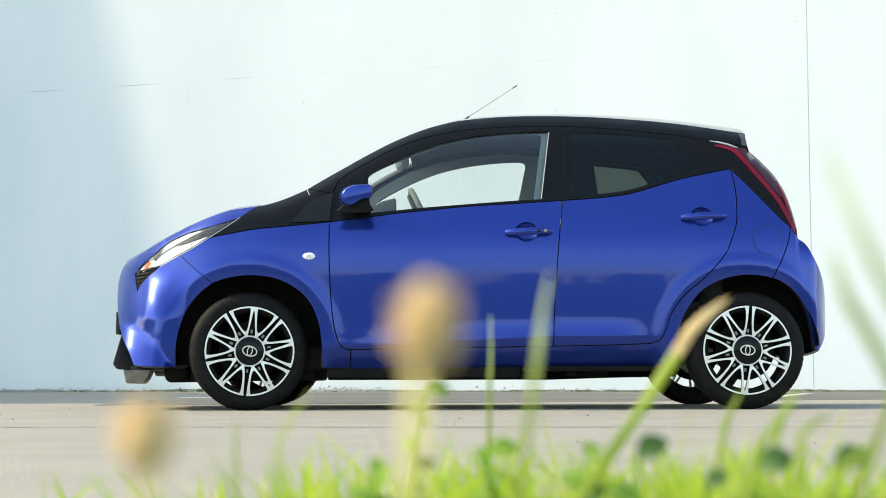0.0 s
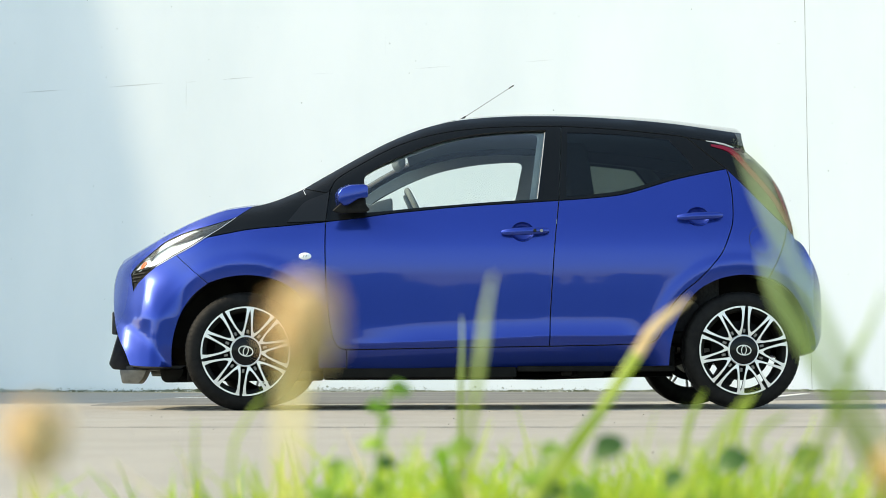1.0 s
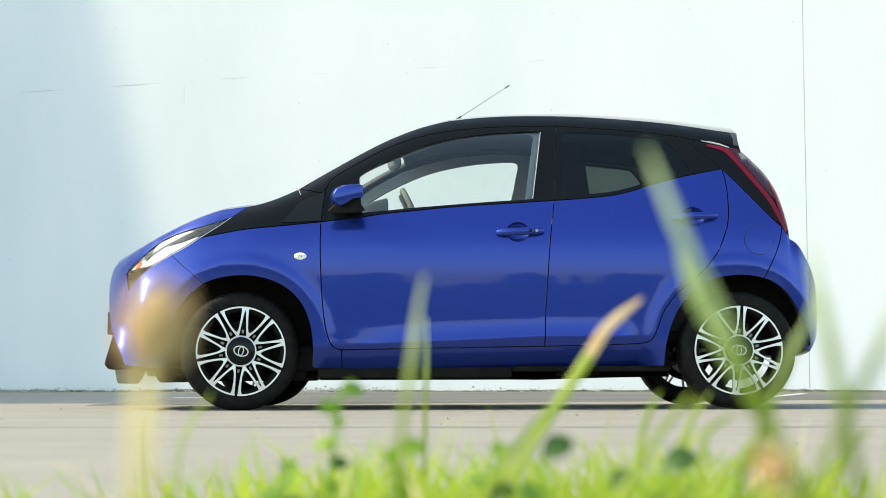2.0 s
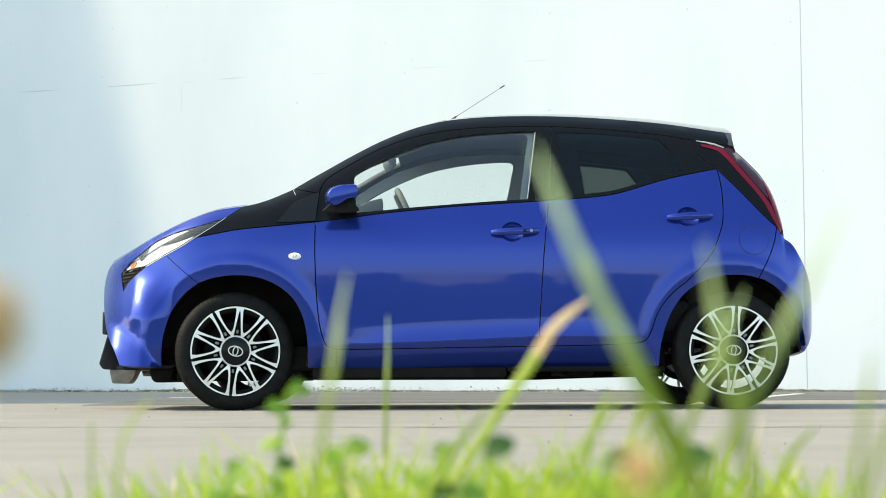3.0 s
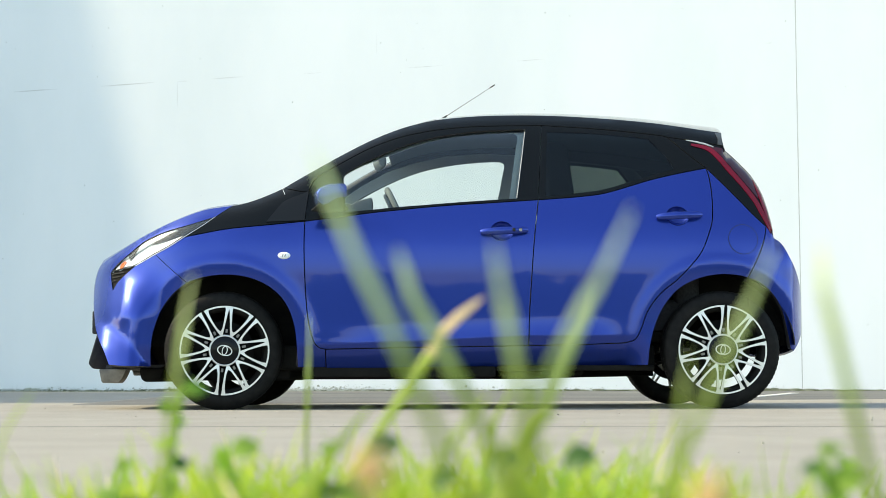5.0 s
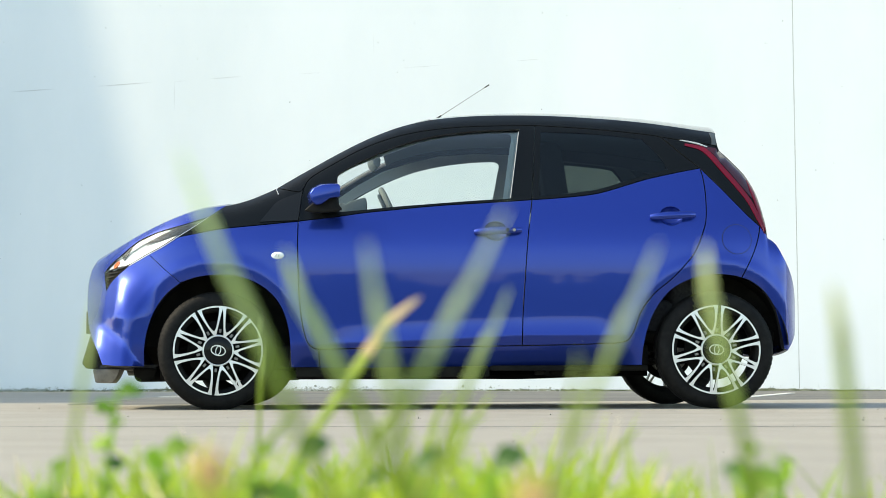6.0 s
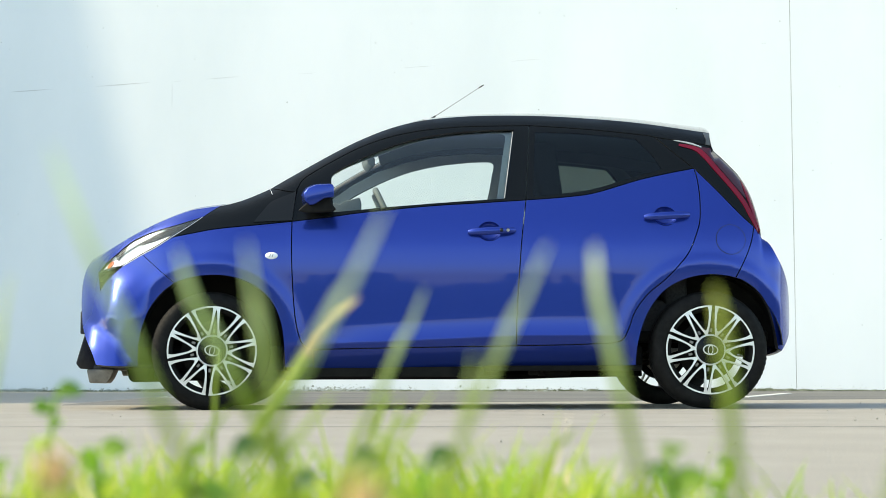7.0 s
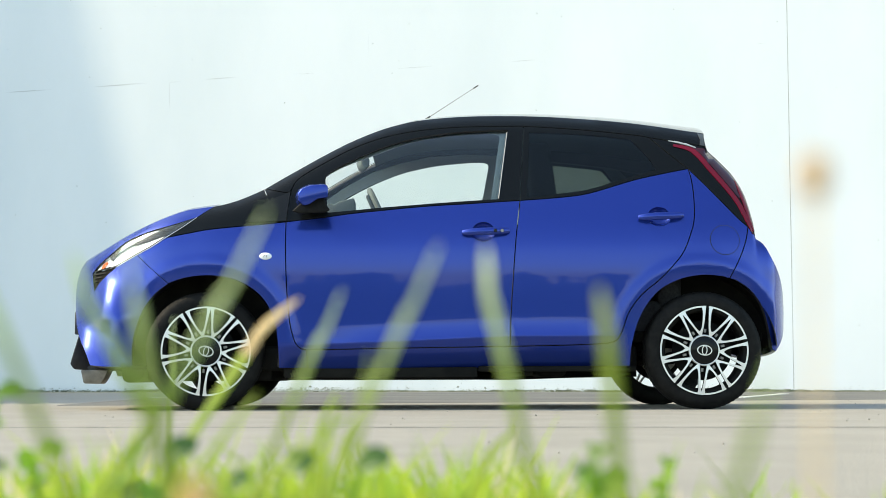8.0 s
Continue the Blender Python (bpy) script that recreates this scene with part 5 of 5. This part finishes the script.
TALL = [
    ("lean_a", 0.0048, (-0.244, -8.128, 0.000), (-0.307, -8.128, 0.146), (-0.320, -8.128, 0.174), (-0.330, -8.128, 0.199)),
    ("lean_b", 0.0060, (-0.220, -8.058, 0.000), (-0.296, -8.058, 0.148), (-0.306, -8.058, 0.166), (-0.311, -8.058, 0.181)),
    ("up_a", 0.0065, (-0.256, -8.108, 0.000), (-0.283, -8.108, 0.150), (-0.286, -8.108, 0.165), (-0.288, -8.108, 0.179)),
    ("right_a", 0.0055, (-0.350, -8.108, 0.000), (-0.274, -8.108, 0.150), (-0.264, -8.108, 0.168), (-0.255, -8.108, 0.187)),
    ("right_b", 0.0060, (-0.317, -7.939, 0.000), (-0.258, -7.939, 0.145), (-0.250, -7.939, 0.162), (-0.244, -7.939, 0.177)),
    ("right_c", 0.0050, (-0.294, -8.075, 0.000), (-0.229, -8.075, 0.148), (-0.221, -8.075, 0.165), (-0.214, -8.075, 0.181)),
    ("pale", 0.0060, (-0.164, -8.075, 0.000), (-0.197, -8.075, 0.150), (-0.201, -8.075, 0.166), (-0.202, -8.075, 0.181)),
    ("up_b", 0.0060, (-0.161, -8.101, 0.000), (-0.173, -8.101, 0.143), (-0.174, -8.101, 0.156), (-0.176, -8.101, 0.169)),
    ("up_c", 0.0065, (-0.405, -7.959, 0.000), (-0.383, -7.959, 0.148), (-0.381, -7.959, 0.165), (-0.378, -7.959, 0.181)),
    ("thin_a", 0.0068, (-0.374, -7.440, 0.000), (-0.372, -7.440, 0.132), (-0.371, -7.440, 0.160), (-0.371, -7.440, 0.187)),
    ("left_a", 0.0045, (-0.497, -7.733, 0.000), (-0.502, -7.733, 0.094), (-0.503, -7.733, 0.113), (-0.503, -7.733, 0.130)),
    ("mid_a", 0.0065, (-0.297, -7.670, 0.000), (-0.268, -7.670, 0.113), (-0.264, -7.670, 0.127), (-0.257, -7.670, 0.141)),
    ("late_r", 0.0045, (-0.204, -8.208, 0.000), (-0.165, -8.208, 0.127), (-0.161, -8.208, 0.139), (-0.158, -8.208, 0.150)),
    ("late_s", 0.0035, (-0.253, -8.048, 0.000), (-0.235, -8.048, 0.133), (-0.233, -8.048, 0.145), (-0.232, -8.048, 0.154)),
    ("brown", 0.0076, (-0.403, -7.719, 0.000), (-0.305, -7.719, 0.147), (-0.290, -7.719, 0.170), (-0.272, -7.719, 0.185)),
    ("mid_b", 0.0055, (-0.293, -7.700, 0.000), (-0.259, -7.700, 0.097), (-0.251, -7.700, 0.119), (-0.237, -7.700, 0.141)),
    ("mid_c", 0.0065, (-0.279, -7.799, 0.000), (-0.261, -7.799, 0.104), (-0.258, -7.799, 0.123), (-0.245, -7.799, 0.132)),
    ("mid_d", 0.0065, (-0.276, -7.749, 0.000), (-0.261, -7.749, 0.098), (-0.257, -7.749, 0.121), (-0.252, -7.749, 0.139)),
    ("mid_e", 0.0075, (-0.368, -7.879, 0.000), (-0.304, -7.879, 0.104), (-0.292, -7.879, 0.123), (-0.277, -7.879, 0.142)),
    ("far_right", 0.0060, (-0.355, -7.899, 0.000), (-0.277, -7.899, 0.102), (-0.267, -7.899, 0.114), (-0.255, -7.899, 0.125)),
    ("low_a", 0.0050, (-0.492, -7.799, 0.000), (-0.480, -7.799, 0.104), (-0.477, -7.799, 0.123), (-0.465, -7.799, 0.142)),
    ("low_b", 0.0075, (-0.407, -7.799, 0.000), (-0.350, -7.799, 0.099), (-0.338, -7.799, 0.118), (-0.324, -7.799, 0.135)),
    ("low_c", 0.0060, (-0.355, -7.839, 0.000), (-0.382, -7.839, 0.099), (-0.386, -7.839, 0.111), (-0.382, -7.839, 0.117)),
    ("low_d", 0.0060, (-0.237, -7.749, 0.000), (-0.192, -7.749, 0.098), (-0.185, -7.749, 0.113), (-0.174, -7.749, 0.124)),
]
for kind, wide, *pts in TALL:
    r = random.Random(kind)
    dry, low = kind == "brown", kind.startswith(("mid", "low", "far", "left"))
    broad = dry or kind in ("lean_a", "pale", "up_b", "lean_b")
    root = Vector(pts[0])
    line = [Vector(p) - root for p in pts]
    words = "tall grass blade with a dry brown tip" if dry else "fresh green grass blade" if low else "tall pale green grass blade"
    tuft = tagged(new("grass_blade"), words, "grass", "tall grass blades on the verge")
    tuft.location = root
    bm = ribbon(bmesh.new(), [tuple(p) for p in line], wide * (0.82 if dry else 0.56 if broad else 0.46), (r.uniform(-0.75, -0.25), -0.8, 0), 0, 1 if dry else None, 6, 0.0 if broad or low else 0.75)
    bmesh.ops.recalc_face_normals(bm, faces=bm.faces)
    part("leaf", bm, (LEAF if low or dry else YELLOW if kind == "up_b" else PALEST if kind in ("pale", "up_c") else PALE, DRY), tuft, smooth=60)
    end = line[1] * 0.45
    part("sheath", tube(bmesh.new(), [(0, 0, -0.002), tuple(end * 0.5), tuple(end)], [0.0016, 0.0014, 0.0009], 7), LEAF, tuft, "green leaf sheath")


def seed_head(top, low, root, length, thick, label):
    """A ribwort head: a knobbly brown cone on a thin stalk."""
    plant = tagged(new("seed_head"), label, "weed", "ribwort heads on the verge")
    plant.location = root
    o = Vector(root)
    top, low = Vector(top) - o, Vector(low) - o
    part("stalk", tube(bmesh.new(), [tuple(p) for p in spline([(0, 0, 0), tuple(low * 0.5), tuple(low), tuple(top)], 5)], [0.0007 + 0.0008 * k / 15 for k in range(16)] if thick > 0.003 else [0.00045] * 16, 8), HAY if thick > 0.003 else DRY, plant, "dry pale stalk")
    bm = bmesh.new()
    bmesh.ops.create_icosphere(bm, subdivisions=4, radius=1.0)
    for v in bm.verts:
        k = 1 + 0.10 * noise.noise(v.co * 7)
        v.co = Vector((v.co.x * thick * k * (1 - 0.25 * v.co.z), v.co.y * thick * k * (1 - 0.25 * v.co.z), v.co.z * length)) + top
    part("head", bm, HEAD, plant, "brown seed head")
    fl = bmesh.new()
    r = random.Random(label)
    for k in range(70):
        a, h = r.uniform(0, 6.28), r.uniform(-0.9, 0.8)
        q = math.sqrt(1 - h * h) * thick
        c = top + Vector((q * math.cos(a), q * math.sin(a), h * length))
        bmesh.ops.create_icosphere(fl, subdivisions=1, radius=r.uniform(0.0004, 0.0008), matrix=Matrix.Translation(c + Vector((math.cos(a), math.sin(a), 0.3)) * 0.0007))
    part("floret", fl, DRY, plant, "pale dry florets")["kind"] = "stuff"


seed_head((-0.4215, -8.248, 0.1550), (-0.4235, -8.248, 0.140), (-0.428, -8.245, 0.0), 0.0070, 0.0046, "brown ribwort seed head on a thin stalk")
seed_head((-0.469, -8.212, 0.1375), (-0.4695, -8.212, 0.127), (-0.472, -8.21, 0.0), 0.0062, 0.0045, "short brown ribwort seed head low in the grass")
seed_head((-0.156, -8.232, 0.1795), (-0.1565, -8.232, 0.155), (-0.158, -8.23, 0.0), 0.0040, 0.0013, "slim rust-brown seed head on a long thin stalk")

seed_head((-0.257, -8.217, 0.1250), (-0.2575, -8.217, 0.115), (-0.260, -8.215, 0.0), 0.0060, 0.0026, "short dry seed head low among the grass")
seed_head((-0.315, -8.187, 0.1300), (-0.3155, -8.187, 0.120), (-0.317, -8.185, 0.0), 0.0040, 0.0022, "short dry seed head low among the grass")


def oval_leaf(bm, root, tip, width, up, mat=0):
    """A small cupped oval leaf."""
    a, b, u = Vector(root), Vector(tip), Vector(up).normalized()
    d = b - a
    s = d.normalized().cross(u).normalized()
    n = 7
    rows = []
    for i in range(n):
        t = i / (n - 1)
        w = width * 0.5 * math.sin(math.pi * min(max(t, 0.03), 0.985)) ** 0.7
        p = a + d * t + u * width * 0.15 * math.sin(math.pi * t)
        rows.append([bm.verts.new(p - s * w + u * w * 0.3), bm.verts.new(p), bm.verts.new(p + s * w + u * w * 0.3), bm.verts.new(p - u * 0.0004)])
    for p, q in zip(rows, rows[1:]):
        for j in range(4):
            f = bm.faces.new((p[j], p[(j + 1) % 4], q[(j + 1) % 4], q[j]))
            f.material_index = mat
    return bm


def weed(root, top, n, size, mat, seed, label):
    """A leafy stalk with pairs of oval leaves."""
    plant = tagged(new("weed_plant"), label, "weed", "leafy weeds on the verge")
    plant.location = root
    o = Vector(root)
    r = random.Random(seed)
    top = Vector(top) - o
    line = [Vector(p) for p in spline([(0, 0, 0), tuple(top * 0.5 + Vector((r.uniform(-.006, .006), 0, 0))), tuple(top)], 8)]
    part("stem", tube(bmesh.new(), [tuple(p) for p in line], [0.0012] * len(line), 7), CLOVER, plant, "thin green stem")
    for k in range(n):
        t = 0.42 + 0.58 * k / (n - 1)
        p = line[int(t * (len(line) - 1))]
        a = 2.4 * k + r.uniform(-0.5, 0.5)
        ln = size * (1.15 - 0.45 * t) * r.uniform(0.8, 1.2)
        out = Vector((0.8 * math.cos(a), math.sin(a), r.uniform(-0.1, 0.7)))
        bm = oval_leaf(bmesh.new(), p, p + out.normalized() * ln, ln * 0.80, (-out.x * 0.3, -1.0, 0.6))
        part("leaf", bm, DEEP if k % 6 == 2 else mat, plant, smooth=60)


weed((-0.424, -7.71, 0), (-0.415, -7.71, 0.141), 14, 0.015, CLOVER, 1, "leafy green weed with small oval leaves")
weed((-0.392, -7.75, 0), (-0.388, -7.75, 0.113), 14, 0.018, CLOVER, 2, "bushy green weed with oval leaves")
weed((-0.278, -7.79, 0), (-0.275, -7.79, 0.108), 9, 0.020, DEEP, 3, "dark-leaved weed in the grass")
weed((-0.245, -7.79, 0), (-0.242, -7.79, 0.108), 9, 0.021, CLOVER, 4, "bushy green weed with oval leaves")
weed((-0.300, -7.79, 0), (-0.297, -7.79, 0.100), 9, 0.020, DEEP, 5, "dark-leaved weed in the grass")
weed((-0.156, -7.879, 0), (-0.152, -7.879, 0.118), 16, 0.019, CLOVER, 6, "bright green bushy weed")
weed((-0.352, -7.76, 0), (-0.345, -7.76, 0.112), 12, 0.019, CLOVER, 7, "bright green bushy weed")
weed((-0.430, -7.73, 0), (-0.440, -7.73, 0.103), 12, 0.019, CLOVER, 8, "bushy green weed with oval leaves")
weed((-0.333, -7.78, 0), (-0.325, -7.78, 0.112), 9, 0.021, CLOVER, 9, "bushy green weed with oval leaves")
weed((-0.105, -7.70, 0), (-0.098, -7.70, 0.104), 12, 0.019, CLOVER, 10, "bushy green weed with oval leaves")


def verge_soil():
    bm = bmesh.new()
    nx, ny = 60, 14
    g = [[bm.verts.new((-6.6 + 13.2 * i / nx, (-9.75 + 2.40 * j / ny) + (0.12 * noise.noise(Vector((i * 0.7, 0, 0))) if j == ny else 0),
                        0.013 + (0.007 * noise.noise(Vector((i * 0.9, j * 1.3, 1))) if 0 < j < ny else -0.010))) for i in range(nx + 1)] for j in range(ny + 1)]
    for a, b in zip(g, g[1:]):
        for k in range(nx):
            bm.faces.new((a[k], a[k + 1], b[k + 1], b[k]))
    return bm


def mirrored_road():
    """Dark ground out of view round the verge and the yard's two ends, added for the car's flank to mirror."""
    bm = bmesh.new()
    xs, ys = [-900, -300, -120, -60, -40, -25, -14, -6.5, 6.5, 14, 25, 40, 60, 120, 300, 900], [-900, -300, -79, -60, -40, -25, -15, -9.7, -5, 0]
    g = [[bm.verts.new((x, y, 0.0045)) for x in xs] for y in ys]
    for j in range(len(ys) - 1):
        for k in range(len(xs) - 1):
            if not (xs[k] == -6.5 and ys[j] >= -9.7):
                bm.faces.new((g[j][k], g[j][k + 1], g[j + 1][k + 1], g[j + 1][k]))
    bmesh.ops.delete(bm, geom=[v for v in bm.verts if not v.link_faces], context="VERTS")
    return bm


ASPHALT = material("dark_asphalt", (0.05, 0.05, 0.052), 1.0, spec=0.05)
mottle(ASPHALT, (0.036, 0.036, 0.038), (0.062, 0.061, 0.060), 3.0, 12.0, bump=0.6, bump_scale=160)
tagged(part("road", mirrored_road(), ASPHALT), "dark asphalt out of view, added for the car's flank to mirror", "road", kind="structure")
tagged(part("verge", verge_soil(), SOIL, smooth=60), "low turf and soil of the grass verge", "ground", kind="structure")


def turf():
    """Short grass of mixed heights, thick near the lens and thinner along the verge."""
    r = random.Random(21)
    verts, faces, idx = [], [], []

    def blade(x, y, h, w, lean, a, mat):
        base = len(verts)
        dx, dy = math.cos(a), math.sin(a)
        for k in range(4):
            t = k / 3
            px, py, pz = x + lean * h * t * t * dx, y + lean * h * t * t * dy * 0.6, h * t * (1 - 0.15 * lean * t)
            ww = w * 0.5 * (1 - t ** 2.5) + 0.0002
            b = a + 1.57
            sx = math.cos(b) * 0.35 + 0.8
            verts.extend(((px - ww * sx, py - ww * 0.4, pz), (px, py - ww * 0.5, pz), (px + ww * sx, py + ww * 0.4, pz)))
        for k in range(3):
            q = base + 3 * k
            for j in range(2):
                faces.append((q + j, q + j + 1, q + j + 4, q + j + 3))
                idx.append(mat)

    def mats():
        v = r.random()
        return 0 if v < 0.52 else 1 if v < 0.76 else 2 if v < 0.93 else 3
    for k in range(12000):
        x, y = r.uniform(-1.05, 0.62), -8.4969 + r.uniform(0.70, 1.30)
        core = math.exp(-((x + 0.30) / 0.19) ** 4)
        if r.random() > 0.10 + 0.85 * core * (0.55 + 0.9 * noise.noise(Vector((x * 14, y * 9, 2)))):
            continue
        h = r.uniform(0.045, 0.090 + 0.018 * core) * (1.0 if r.random() < 0.93 else 1.28)
        blade(x, y, h, r.uniform(0.003, 0.0068), r.uniform(0.1, 0.9), r.uniform(0, 6.28), mats())
    for k in range(420):                        # longer, broader blades that stand out of the sward
        x, y = r.uniform(-0.50, -0.09), -8.4969 + r.uniform(0.72, 1.10)
        if r.random() > 0.35 + 0.65 * math.exp(-((x + 0.28) / 0.15) ** 4):
            continue
        blade(x, y, r.uniform(0.085, 0.122), r.uniform(0.004, 0.0085), r.uniform(0.15, 0.7), r.uniform(0, 6.28), 0 if r.random() < 0.75 else 2)
    for k in range(26000):
        x, y = r.uniform(-6.5, 6.5), r.uniform(-9.72, -7.38)
        if abs(x + 0.32) < 0.9 and -8.7 < y < -7.9:
            continue
        blade(x, y, r.uniform(0.02, 0.065), r.uniform(0.003, 0.006), r.uniform(0.1, 1.2), r.uniform(0, 6.28), mats())
    me = bpy.data.meshes.new("grass")
    me.from_pydata(verts, [], faces)
    for m in (LEAF, PALE, CLOVER, DRY):
        me.materials.append(m)
    me.polygons.foreach_set("material_index", idx)
    me.polygons.foreach_set("use_smooth", [True] * len(faces))
    return tagged(new("grass", me), "short mixed green grass with dry stalks", "grass", kind="stuff")


turf()
